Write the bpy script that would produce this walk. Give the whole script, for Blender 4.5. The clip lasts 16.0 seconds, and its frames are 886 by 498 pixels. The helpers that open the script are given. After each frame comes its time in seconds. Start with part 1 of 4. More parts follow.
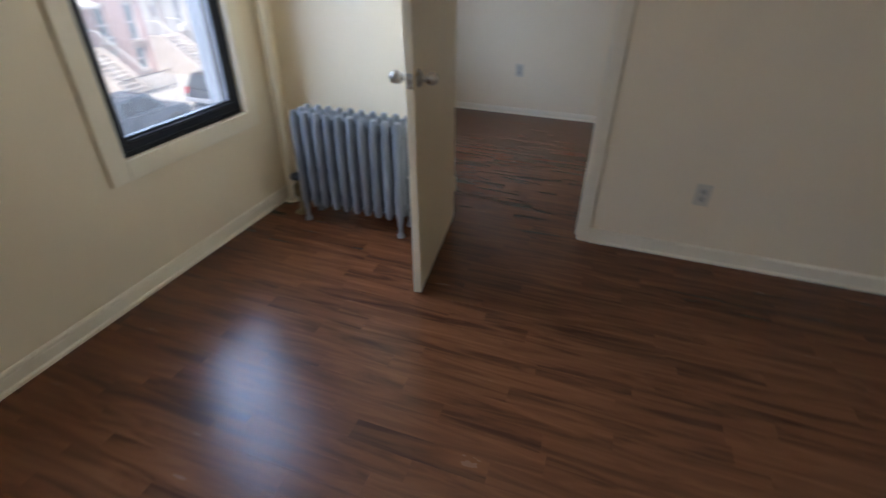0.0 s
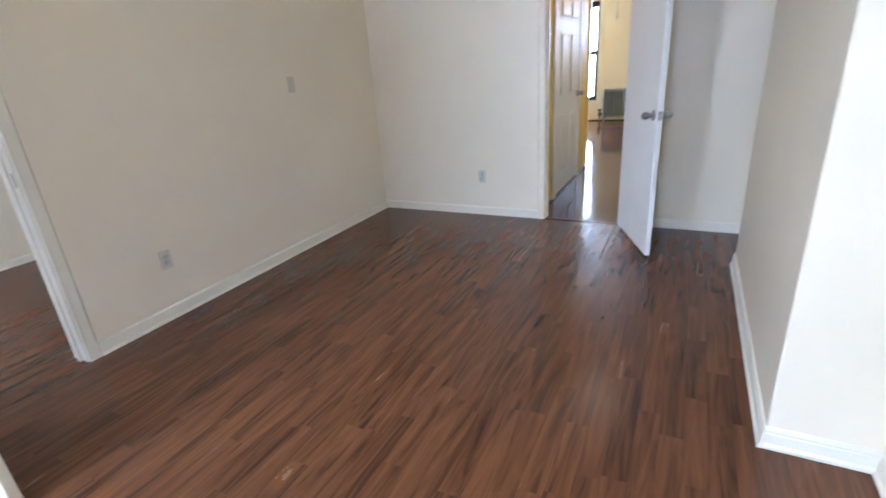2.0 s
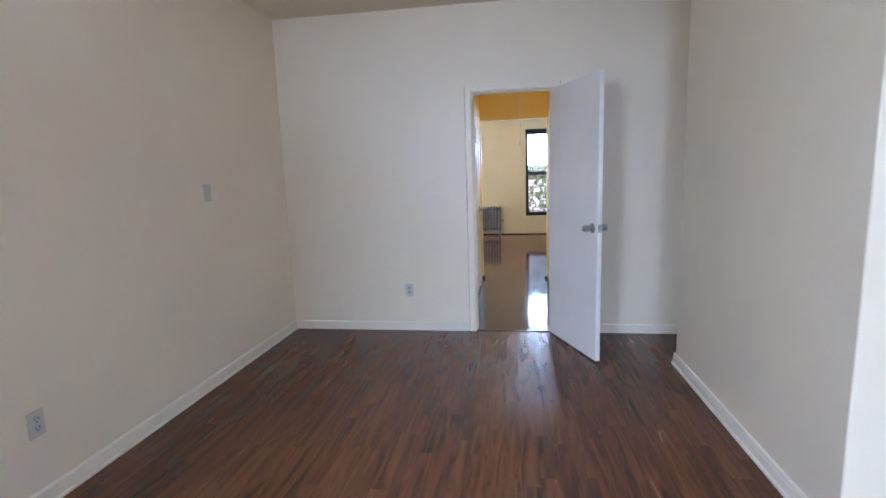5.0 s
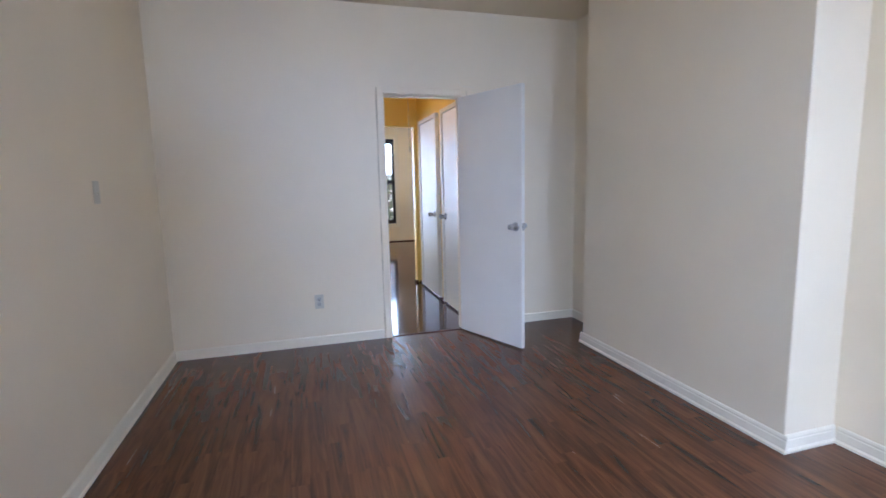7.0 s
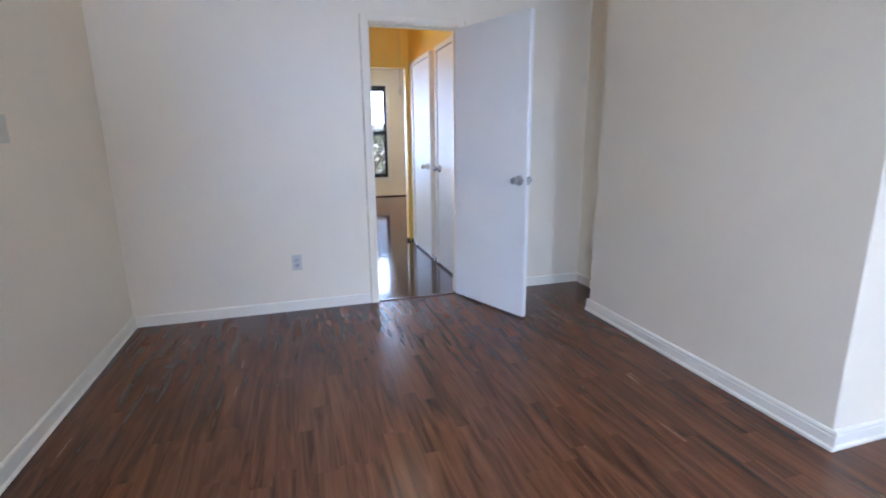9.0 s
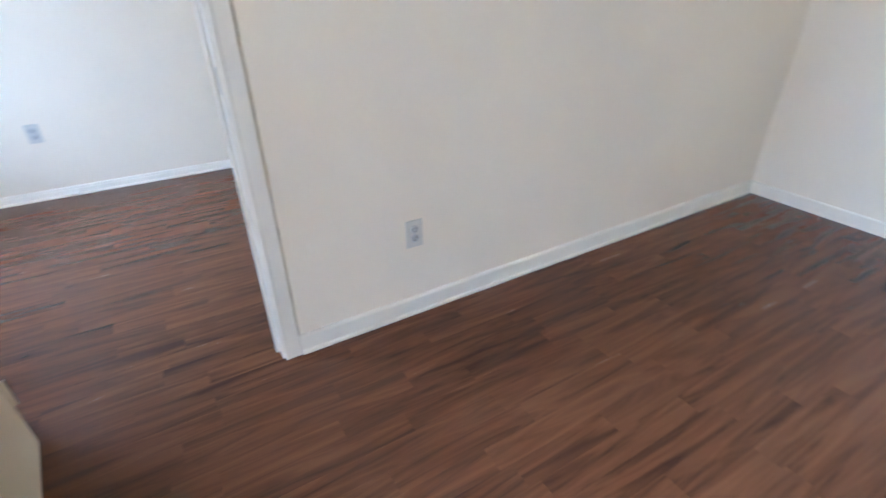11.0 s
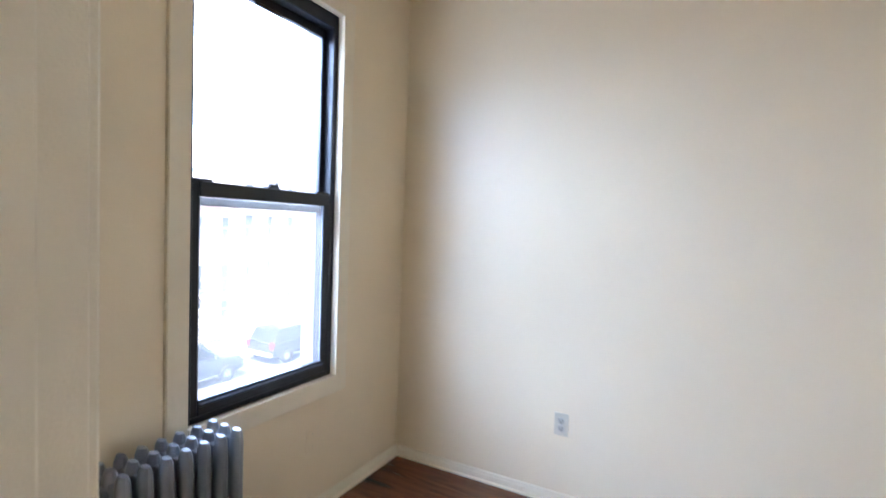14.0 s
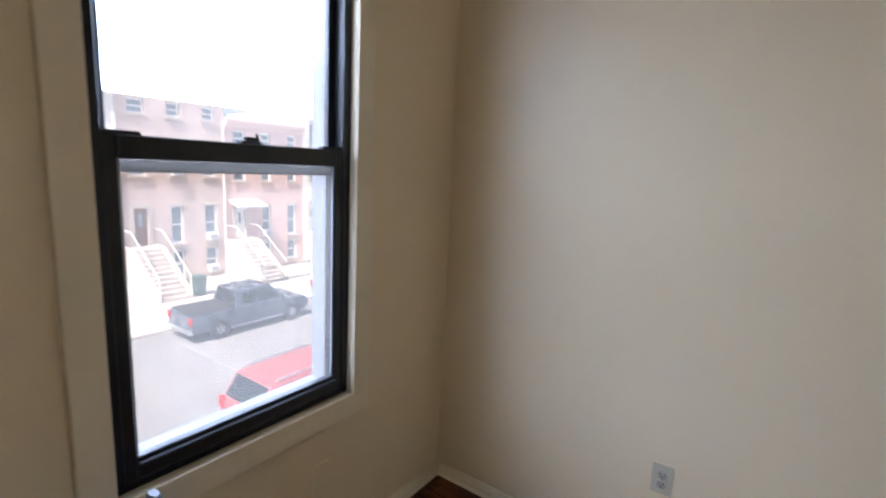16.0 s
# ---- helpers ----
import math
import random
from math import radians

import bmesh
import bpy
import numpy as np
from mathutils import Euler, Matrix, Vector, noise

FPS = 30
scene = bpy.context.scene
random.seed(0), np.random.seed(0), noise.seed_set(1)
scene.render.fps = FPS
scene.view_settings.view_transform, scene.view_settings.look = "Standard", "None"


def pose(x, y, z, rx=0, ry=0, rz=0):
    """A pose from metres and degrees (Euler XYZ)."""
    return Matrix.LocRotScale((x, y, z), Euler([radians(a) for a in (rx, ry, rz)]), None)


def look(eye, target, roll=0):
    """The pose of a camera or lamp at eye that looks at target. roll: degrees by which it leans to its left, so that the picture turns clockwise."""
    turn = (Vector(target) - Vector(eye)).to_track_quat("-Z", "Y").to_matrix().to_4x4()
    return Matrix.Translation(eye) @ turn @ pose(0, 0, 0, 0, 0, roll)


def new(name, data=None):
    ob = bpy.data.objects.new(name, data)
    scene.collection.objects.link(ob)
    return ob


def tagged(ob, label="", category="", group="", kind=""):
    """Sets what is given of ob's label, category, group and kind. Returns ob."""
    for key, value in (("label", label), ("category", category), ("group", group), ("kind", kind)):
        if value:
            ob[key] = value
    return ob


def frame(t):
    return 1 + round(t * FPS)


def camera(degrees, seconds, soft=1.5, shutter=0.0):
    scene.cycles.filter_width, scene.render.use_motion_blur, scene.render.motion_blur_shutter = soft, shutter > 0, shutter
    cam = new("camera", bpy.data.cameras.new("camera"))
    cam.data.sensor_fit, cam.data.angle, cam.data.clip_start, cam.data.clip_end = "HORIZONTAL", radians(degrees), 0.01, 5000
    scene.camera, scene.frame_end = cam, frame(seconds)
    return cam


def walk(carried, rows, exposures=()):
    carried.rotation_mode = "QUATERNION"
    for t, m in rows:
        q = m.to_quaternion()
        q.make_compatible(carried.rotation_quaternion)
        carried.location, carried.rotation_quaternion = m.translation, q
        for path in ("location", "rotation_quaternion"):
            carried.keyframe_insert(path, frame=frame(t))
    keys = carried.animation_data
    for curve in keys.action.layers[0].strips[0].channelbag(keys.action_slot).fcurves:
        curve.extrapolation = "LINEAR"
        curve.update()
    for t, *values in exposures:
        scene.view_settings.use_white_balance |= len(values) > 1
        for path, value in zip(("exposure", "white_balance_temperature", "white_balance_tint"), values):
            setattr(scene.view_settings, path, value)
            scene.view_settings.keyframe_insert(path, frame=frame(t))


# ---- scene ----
# ---- camera ----
cam = camera(85.6, 16.0, soft=1.5, shutter=0.3)
PATH = [
    (0, (1.907, -2.491, 1.408), (1.354, -0.892, 0.343), 0.8),
    (0.5, (1.602, -2.476, 1.384), (1.868, -0.886, 0.2), -2.4),
    (1, (1.32, -2.604, 1.347), (2.182, -1.214, 0.196), -4.3),
    (1.5, (0.999, -2.691, 1.343), (2.304, -1.523, 0.377), -4.2),
    (2, (0.782, -2.768, 1.366), (2.434, -1.9, 0.646), -4.2),
    (2.5, (0.692, -2.798, 1.381), (2.509, -2.169, 0.829), -3.8),
    (3, (0.606, -2.702, 1.357), (2.528, -2.296, 0.982), -3.2),
    (3.5, (0.558, -2.633, 1.337), (2.505, -2.277, 1.048), -2.9),
    (4, (0.594, -2.553, 1.364), (2.538, -2.19, 1.066), -2.6),
    (6.3, (0.989, -1.177, 1.313), (2.967, -1.309, 1.042), -0.9),
    (6.5, (0.977, -1.104, 1.306), (2.944, -1.351, 1.04), -0.9),
    (7, (0.894, -0.992, 1.302), (2.795, -1.552, 1.032), -1.3),
    (7.5, (0.880, -0.945, 1.289), (2.700, -1.706, 1.022), -1.8),
    (8, (0.924, -0.955, 1.271), (2.718, -1.797, 1.001), -1.8),
    (8.2, (0.997, -1.004, 1.256), (2.791, -1.845, 0.987), -1.9),
    (10.5, (1.642, -1.313, 1.242), (3.086, -0.331, 0.266), -0.7),
    (11, (1.685, -1.47, 1.242), (2.565, 0.025, 0.247), -0.6),
    (11.5, (1.786, -1.43, 1.295), (2.087, 0.255, 0.261), -0.3),
    (12, (1.873, -1.284, 1.306), (1.664, 0.449, 0.330), 0.0),
    (12.5, (1.81, -0.964, 1.318), (1.45, 0.845, 0.544), 0.8),
    (13, (1.784, -0.639, 1.311), (1.306, 1.222, 0.756), 0.9),
    (13.5, (1.734, -0.375, 1.379), (0.987, 1.443, 1.01), 1.9),
    (14, (1.588, -0.128, 1.408), (0.639, 1.63, 1.315), 2.1),
    (14.5, (1.499, 0.1, 1.462), (0.276, 1.681, 1.527), 1.9),
    (15, (1.418, 0.242, 1.512), (0.074, 1.721, 1.591), 2.0),
    (15.5, (1.363, 0.394, 1.498), (-0.01, 1.848, 1.473), 2.1),
    (16, (1.243, 0.516, 1.506), (0.099, 2.121, 1.165), 2.8),
]
EXPOSURES = [  # seconds, stops, kelvin, tint
    (0, 0.45, 6050, 14), (0.5, 0.92, 5950, 14), (1, 1.5, 5900, 14), (1.5, 1.7, 5700, 14), (2, 1.7, 5600, 14), (3, 1.58, 5500, 15),
    (3.5, 1.45, 5500, 16), (4.2, 1.43, 5430, 16), (6.3, 1.3, 5500, 18), (8.2, 1.38, 5450, 18), (10.3, 1.95, 4980, 16), (11, 2.2, 5150, 14),
    (12, 2.25, 5230, 16), (13, 2.1, 5200, 12), (13.5, 2.15, 5350, 14), (14, 2.0, 5680, 15), (14.5, 1.75, 6050, 17), (15, 1.45, 6470, 18), (15.5, 1.1, 6470, 18), (16, 0.85, 6470, 17),
]
walk(cam, [(t, look(eye, target, roll)) for t, eye, target, roll in PATH], EXPOSURES)

# ---- light ----
SUN_FROM = Vector((0.17, -0.55, 0.82)).normalized()
world = bpy.data.worlds.new("sky")
scene.world = world
world.use_nodes = True
wn = world.node_tree.nodes
sky = wn.new("ShaderNodeTexSky")
sky.sky_type, sky.sun_disc = "NISHITA", False
sky.sun_elevation = math.asin(SUN_FROM.z)
sky.sun_rotation = math.atan2(SUN_FROM.x, SUN_FROM.y)
sky.air_density, sky.dust_density, sky.ozone_density = 1.0, 4.5, 0.6
world.node_tree.links.new(sky.outputs[0], wn["Background"].inputs[0])
wn["Background"].inputs[1].default_value = 0.15
sun = new("sun", bpy.data.lights.new("sun", "SUN"))
sun.data.energy, sun.data.angle, sun.data.color = 5.0, radians(0.5), (1.0, 0.95, 0.87)
sun.matrix_world = look(SUN_FROM * 60, (0, 0, 0))


def window_light(x, y0, y1, z0, z1, power, color=(0.55, 0.715, 1.0)):
    """Daylight in a window's opening, shining into the room."""
    ob = new("window_daylight", bpy.data.lights.new("window_daylight", "AREA"))
    ob.data.shape, ob.data.size, ob.data.size_y, ob.data.energy, ob.data.color = "RECTANGLE", y1 - y0, z1 - z0, power, color
    y, z = (y0 + y1) / 2, (z0 + z1) / 2
    ob.matrix_world = look((x, y, z), (x + (1 if x < 5 else -1), y, z))


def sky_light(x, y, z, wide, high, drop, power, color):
    """Added area lamp above the street in place of sky, shining down into windows."""
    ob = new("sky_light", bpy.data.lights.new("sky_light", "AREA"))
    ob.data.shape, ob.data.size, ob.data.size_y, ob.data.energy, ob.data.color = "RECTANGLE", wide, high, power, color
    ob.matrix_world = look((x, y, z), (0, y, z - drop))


WIN_Z0, WIN_Z1 = 0.625, 2.41
WIN_A, WIN_B, WIN_UNSEEN = (-1.14, -0.36), (0.918, 1.706), (-3.02, -2.24)
WIN_BZ0 = 0.647  # sill of the small room's window
window_light(-0.235, *WIN_A, 1.40, WIN_Z1, 19)
# lamp of the unseen window, assumed for light on chimney breast and partition
window_light(-0.235, *WIN_UNSEEN, 1.40, WIN_Z1, 7)
window_light(-0.235, *WIN_B, 1.88, WIN_Z1, 3)
window_light(12.02, -3.09, -2.29, 1.55, 2.33, 24, (0.64, 0.81, 1.0))
window_light(12.02, -0.95, -0.15, 0.42, 2.33, 75, (0.64, 0.81, 1.0))
# lamp face also reads as the white sky above the roofs
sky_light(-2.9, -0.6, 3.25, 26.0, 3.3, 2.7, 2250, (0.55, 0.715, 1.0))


# ---- materials ----
def mat(name, rough=0.5, metal=0.0, spec=0.5):
    m = bpy.data.materials.new(name)
    m.use_nodes = True
    b = m.node_tree.nodes["Principled BSDF"]
    b.inputs["Roughness"].default_value = rough
    b.inputs["Metallic"].default_value = metal
    b.inputs["Specular IOR Level"].default_value = spec
    return m, m.node_tree.nodes, m.node_tree.links, b


def paint(name, color, rough=0.5, vary=0.05, grain=0.015, scale=3.0, spec=0.5, metal=0.0, dirt=0.0):
    """Paint or plain stuff with soft blotches, fine roller or cast grain, and a little dirt."""
    m, n, l, b = mat(name, rough, metal, spec)
    co = n.new("ShaderNodeNewGeometry")
    big = n.new("ShaderNodeTexNoise")
    big.inputs["Scale"].default_value, big.inputs["Detail"].default_value = scale, 5.0
    l.new(co.outputs["Position"], big.inputs["Vector"])
    ramp = n.new("ShaderNodeValToRGB")
    lo = tuple(c * (1 - vary) for c in color) + (1,)
    hi = tuple(min(1, c * (1 + vary * 0.6)) for c in color) + (1,)
    ramp.color_ramp.elements[0].position, ramp.color_ramp.elements[1].position = 0.35, 0.68
    ramp.color_ramp.elements[0].color, ramp.color_ramp.elements[1].color = lo, hi
    l.new(big.outputs["Fac"], ramp.inputs["Fac"])
    out = ramp.outputs["Color"]
    if dirt:
        d = n.new("ShaderNodeTexNoise")
        d.inputs["Scale"].default_value, d.inputs["Detail"].default_value = 14.0, 8.0
        l.new(co.outputs["Position"], d.inputs["Vector"])
        r2 = n.new("ShaderNodeValToRGB")
        r2.color_ramp.elements[0].position, r2.color_ramp.elements[1].position = 0.60, 0.74
        l.new(d.outputs["Fac"], r2.inputs["Fac"])
        mul = n.new("ShaderNodeMath")
        mul.operation = "MULTIPLY"
        mul.inputs[1].default_value = dirt
        l.new(r2.outputs["Color"], mul.inputs[0])
        mix = n.new("ShaderNodeMixRGB")
        mix.inputs["Color2"].default_value = tuple(c * 0.35 for c in color) + (1,)
        l.new(mul.outputs[0], mix.inputs["Fac"])
        l.new(out, mix.inputs["Color1"])
        out = mix.outputs["Color"]
    l.new(out, b.inputs["Base Color"])
    fine = n.new("ShaderNodeTexNoise")
    fine.inputs["Scale"].default_value, fine.inputs["Detail"].default_value = scale * 70, 3.0
    l.new(co.outputs["Position"], fine.inputs["Vector"])
    add = n.new("ShaderNodeMath")
    add.operation = "MULTIPLY_ADD"
    add.inputs[1].default_value = 4.0
    l.new(big.outputs["Fac"], add.inputs[0])
    l.new(fine.outputs["Fac"], add.inputs[2])
    bump = n.new("ShaderNodeBump")
    bump.inputs["Strength"].default_value, bump.inputs["Distance"].default_value = 0.35, grain * 0.05
    l.new(add.outputs[0], bump.inputs["Height"])
    l.new(bump.outputs["Normal"], b.inputs["Normal"])
    rr = n.new("ShaderNodeMapRange")
    rr.inputs["To Min"].default_value, rr.inputs["To Max"].default_value = max(0.02, rough - 0.07), min(1, rough + 0.07)
    l.new(big.outputs["Fac"], rr.inputs["Value"])
    l.new(rr.outputs["Result"], b.inputs["Roughness"])
    return m


def wood_floor(name, dark, mid, light, rough, stretch=11.0, sheen=0.5):
    """Printed laminate strips along x: tone by strip, long grain, dark streaks."""
    m, n, l, b = mat(name, rough, 0.0, sheen)
    geo, info = n.new("ShaderNodeNewGeometry"), n.new("ShaderNodeObjectInfo")
    add = n.new("ShaderNodeMath")
    l.new(geo.outputs["Random Per Island"], add.inputs[0])
    l.new(info.outputs["Random"], add.inputs[1])
    fr = n.new("ShaderNodeMath")
    fr.operation = "FRACT"
    l.new(add.outputs[0], fr.inputs[0])
    off = n.new("ShaderNodeVectorMath")
    off.operation = "SCALE"
    off.inputs[0].default_value = (37.0, 91.0, 13.0)
    l.new(fr.outputs[0], off.inputs["Scale"])
    pos = n.new("ShaderNodeVectorMath")
    l.new(geo.outputs["Position"], pos.inputs[0])
    l.new(off.outputs[0], pos.inputs[1])
    mp = n.new("ShaderNodeMapping")
    mp.inputs["Scale"].default_value = (1.0, stretch, 1.0)
    l.new(pos.outputs[0], mp.inputs["Vector"])
    g1 = n.new("ShaderNodeTexNoise")
    g1.inputs["Scale"].default_value, g1.inputs["Detail"].default_value, g1.inputs["Roughness"].default_value = 2.0, 4.0, 0.55
    g1.inputs["Distortion"].default_value = 1.0
    l.new(mp.outputs[0], g1.inputs["Vector"])
    mp2 = n.new("ShaderNodeMapping")
    mp2.inputs["Scale"].default_value = (4.0, stretch * 14, 1.0)
    l.new(pos.outputs[0], mp2.inputs["Vector"])
    g2 = n.new("ShaderNodeTexNoise")
    g2.inputs["Scale"].default_value, g2.inputs["Detail"].default_value = 3.0, 4.0
    l.new(mp2.outputs[0], g2.inputs["Vector"])
    mixv = n.new("ShaderNodeMath")
    mixv.operation = "MULTIPLY_ADD"
    mixv.inputs[1].default_value = 0.07
    l.new(g2.outputs["Fac"], mixv.inputs[0])
    l.new(g1.outputs["Fac"], mixv.inputs[2])
    tone = n.new("ShaderNodeMath")
    tone.operation = "MULTIPLY_ADD"
    tone.inputs[1].default_value = 0.14
    l.new(fr.outputs[0], tone.inputs[0])
    l.new(mixv.outputs[0], tone.inputs[2])
    ramp = n.new("ShaderNodeValToRGB")
    e = ramp.color_ramp.elements
    e[0].position, e[0].color = 0.38, dark + (1,)
    e[1].position, e[1].color = 0.80, light + (1,)
    k = e.new(0.57)
    k.color = mid + (1,)
    l.new(tone.outputs[0], ramp.inputs["Fac"])
    l.new(ramp.outputs["Color"], b.inputs["Base Color"])
    rr = n.new("ShaderNodeMapRange")
    rr.inputs["To Min"].default_value, rr.inputs["To Max"].default_value = rough - 0.05, rough + 0.08
    l.new(g1.outputs["Fac"], rr.inputs["Value"])
    l.new(rr.outputs["Result"], b.inputs["Roughness"])
    bump = n.new("ShaderNodeBump")
    bump.inputs["Strength"].default_value, bump.inputs["Distance"].default_value = 0.10, 0.0004
    l.new(g1.outputs["Fac"], bump.inputs["Height"])
    l.new(bump.outputs["Normal"], b.inputs["Normal"])
    return m


def glass_mat(name, veil):
    """Clear pane; a faint translucent film puts glare haze over the view outside."""
    m, n, l, b = mat(name, 0.0)
    b.inputs["Transmission Weight"].default_value, b.inputs["IOR"].default_value = 1.0, 1.45
    film = n.new("ShaderNodeBsdfTranslucent")
    film.inputs["Color"].default_value = (1.0, 0.94, 0.84, 1)
    geo, tex, rng = n.new("ShaderNodeNewGeometry"), n.new("ShaderNodeTexNoise"), n.new("ShaderNodeMapRange")
    tex.inputs["Scale"].default_value, tex.inputs["Detail"].default_value = 3.0, 6.0
    l.new(geo.outputs["Position"], tex.inputs["Vector"])
    rng.inputs["To Min"].default_value, rng.inputs["To Max"].default_value = veil * 0.7, veil * 1.3
    l.new(tex.outputs["Fac"], rng.inputs["Value"])
    mix = n.new("ShaderNodeMixShader")
    l.new(rng.outputs["Result"], mix.inputs["Fac"])
    l.new(b.outputs[0], mix.inputs[1])
    l.new(film.outputs[0], mix.inputs[2])
    l.new(mix.outputs[0], n["Material Output"].inputs["Surface"])
    return m


WALL = paint("wall_paint", (0.857, 0.718, 0.497), 0.42, 0.03, 0.02, 1.6)
CEIL = paint("ceiling_paint", (0.82, 0.685, 0.48), 0.7, 0.03, 0.02, 1.5)
TRIM = paint("trim_paint", (0.85, 0.745, 0.555), 0.33, 0.03, 0.03, 4.0, dirt=0.06)
DOOR = paint("door_paint", (0.81, 0.74, 0.62), 0.40, 0.025, 0.01, 2.5)
CREAM = paint("cream_door_paint", (0.80, 0.68, 0.47), 0.42, 0.03, 0.012, 2.5)
YELLOW = paint("yellow_paint", (0.80, 0.55, 0.10), 0.5, 0.05, 0.02, 2.0)
HALLDOOR = paint("hall_door_paint", (0.80, 0.73, 0.58), 0.5, 0.03, 0.01, 2.0)
SILVER = paint("silver_radiator_paint", (0.25, 0.265, 0.285), 0.38, 0.12, 0.05, 9.0, metal=0.35, dirt=0.15)
STEEL = paint("satin_nickel", (0.46, 0.43, 0.385), 0.28, 0.08, 0.004, 20.0, metal=1.0)
BRASS = paint("dull_brass", (0.24, 0.17, 0.08), 0.45, 0.25, 0.03, 30.0, metal=0.8, dirt=0.4)
BLACKALU = paint("black_aluminium", (0.008, 0.009, 0.013), 0.34, 0.1, 0.004, 8.0, spec=0.42)
DARKTRIM = paint("dark_stained_wood", (0.07, 0.03, 0.02), 0.18, 0.2, 0.01, 8.0)
PLASTIC = paint("white_plastic", (0.62, 0.55, 0.41), 0.3, 0.03, 0.004, 20.0)
SOCKET = paint("grey_socket_plastic", (0.50, 0.45, 0.36), 0.35, 0.05, 0.004, 20.0)
SLOT = paint("dark_slot", (0.03, 0.03, 0.03), 0.6, 0.1, 0.01, 20.0)
GASKET = paint("grey_vinyl", (0.30, 0.32, 0.36), 0.4, 0.1, 0.01, 9.0)
GLASS = glass_mat("window_glass", 0.04)
FLOOR = wood_floor("laminate_floor", (0.048, 0.0165, 0.0074), (0.102, 0.0350, 0.0138), (0.156, 0.0575, 0.0215), 0.23, sheen=0.42)
FLOORH = wood_floor("glossy_hall_floor", (0.030, 0.010, 0.008), (0.075, 0.028, 0.018), (0.12, 0.046, 0.030), 0.08, 7.0, sheen=0.26)
CAULK = paint("yellowed_caulk", (0.70, 0.57, 0.36), 0.6, 0.2, 0.02, 12.0)
GAP = paint("floor_joint", (0.04, 0.016, 0.009), 0.7, 0.1, 0.01, 9.0)


# ---- mesh helpers ----
def box(bm, x0, x1, y0, y1, z0, z1, bevel=0.0, segments=1):
    v = [bm.verts.new(p) for p in ((x0, y0, z0), (x1, y0, z0), (x1, y1, z0), (x0, y1, z0), (x0, y0, z1), (x1, y0, z1), (x1, y1, z1), (x0, y1, z1))]
    fs = [bm.faces.new([v[i] for i in q]) for q in ((3, 2, 1, 0), (4, 5, 6, 7), (0, 1, 5, 4), (1, 2, 6, 5), (2, 3, 7, 6), (3, 0, 4, 7))]
    if bevel:
        edges = list({e for f in fs for e in f.edges})
        bmesh.ops.bevel(bm, geom=edges, offset=bevel, segments=segments, profile=0.6, affect="EDGES")


def boxes(*rows, bevel=0.0, segments=1):
    bm = bmesh.new()
    for r in rows:
        box(bm, *r, bevel=bevel, segments=segments)
    return bm


def lathe(bm, profile, m=None, steps=20):
    """Turns (radius, height) pairs round z, then moves the whole by m."""
    rings = []
    for r, h in profile:
        rings.append([bm.verts.new((r * math.cos(2 * math.pi * i / steps), r * math.sin(2 * math.pi * i / steps), h)) for i in range(steps)])
    for a, b in zip(rings, rings[1:]):
        for i in range(steps):
            bm.faces.new((a[i], a[(i + 1) % steps], b[(i + 1) % steps], b[i]))
    bm.faces.new(list(reversed(rings[0])))
    bm.faces.new(rings[-1])
    if m:
        bmesh.ops.transform(bm, matrix=m, verts=[v for r in rings for v in r])


def sweep(bm, outline, p0, p1, up=(0, 0, 1), out=(1, 0, 0)):
    """A straight moulding: outline of (out, up) pairs drawn from p0 to p1."""
    out, up = Vector(out), Vector(up)
    ends = [[bm.verts.new(Vector(p) + out * a + up * b) for a, b in outline] for p in (p0, p1)]
    k = len(outline)
    for i in range(k):
        bm.faces.new((ends[0][i], ends[0][(i + 1) % k], ends[1][(i + 1) % k], ends[1][i]))
    bm.faces.new(list(reversed(ends[0])))
    bm.faces.new(ends[1])


def pipe(bm, points, r, steps=12):
    """A round tube along points."""
    pts = [Vector(p) for p in points]
    rings = []
    for i, p in enumerate(pts):
        d = (pts[min(i + 1, len(pts) - 1)] - pts[max(i - 1, 0)]).normalized()
        q = d.to_track_quat("Z", "X").to_matrix()
        rings.append([bm.verts.new(p + q @ Vector((r * math.cos(2 * math.pi * k / steps), r * math.sin(2 * math.pi * k / steps), 0))) for k in range(steps)])
    for a, b in zip(rings, rings[1:]):
        for i in range(steps):
            bm.faces.new((a[i], a[(i + 1) % steps], b[(i + 1) % steps], b[i]))
    bm.faces.new(list(reversed(rings[0])))
    bm.faces.new(rings[-1])


def mesh(bm, material, smooth=False):
    bmesh.ops.recalc_face_normals(bm, faces=bm.faces)
    me = bpy.data.meshes.new("mesh")
    bm.to_mesh(me)
    bm.free()
    me.materials.append(material)
    if smooth:
        me.shade_smooth()
        me.set_sharp_from_angle(angle=radians(40))
    return me


def part(name, bm, material, parent, label="", smooth=False, m=None):
    """Links a bmesh as one mesh object under a thing or a part."""
    ob = new(name, mesh(bm, material, smooth))
    ob.parent = parent
    if m:
        ob.matrix_basis = m
    return tagged(ob, label)


def thing(name, label, category, m=None, group="", kind=""):
    ob = new(name)
    ob.empty_display_size = 0.1
    if m:
        ob.matrix_world = m
    return tagged(ob, label, category, group, kind)


def structure(name, bm, material, label, category, smooth=False):
    return tagged(new(name, mesh(bm, material, smooth)), label, category, kind="structure")


# ---- large structure ----
L, S, BW, CA, CB = 4.86, -3.45, 2.298, 2.715, 2.82  # east wall, south wall, far wall of the small room, ceiling
BE, TP, TS = 2.95, 0.12, 0.12             # small room's east wall, partition and street wall thickness
DB0, DB1, DH = 1.045, 1.865, 2.04         # doorway to the small room
HY0, HY1, HX1 = -2.49, -1.60, 7.06       # hall
HD0, HD1 = -2.345, -1.675                 # doorway to the hall
LX = 11.75                                # living room's far wall
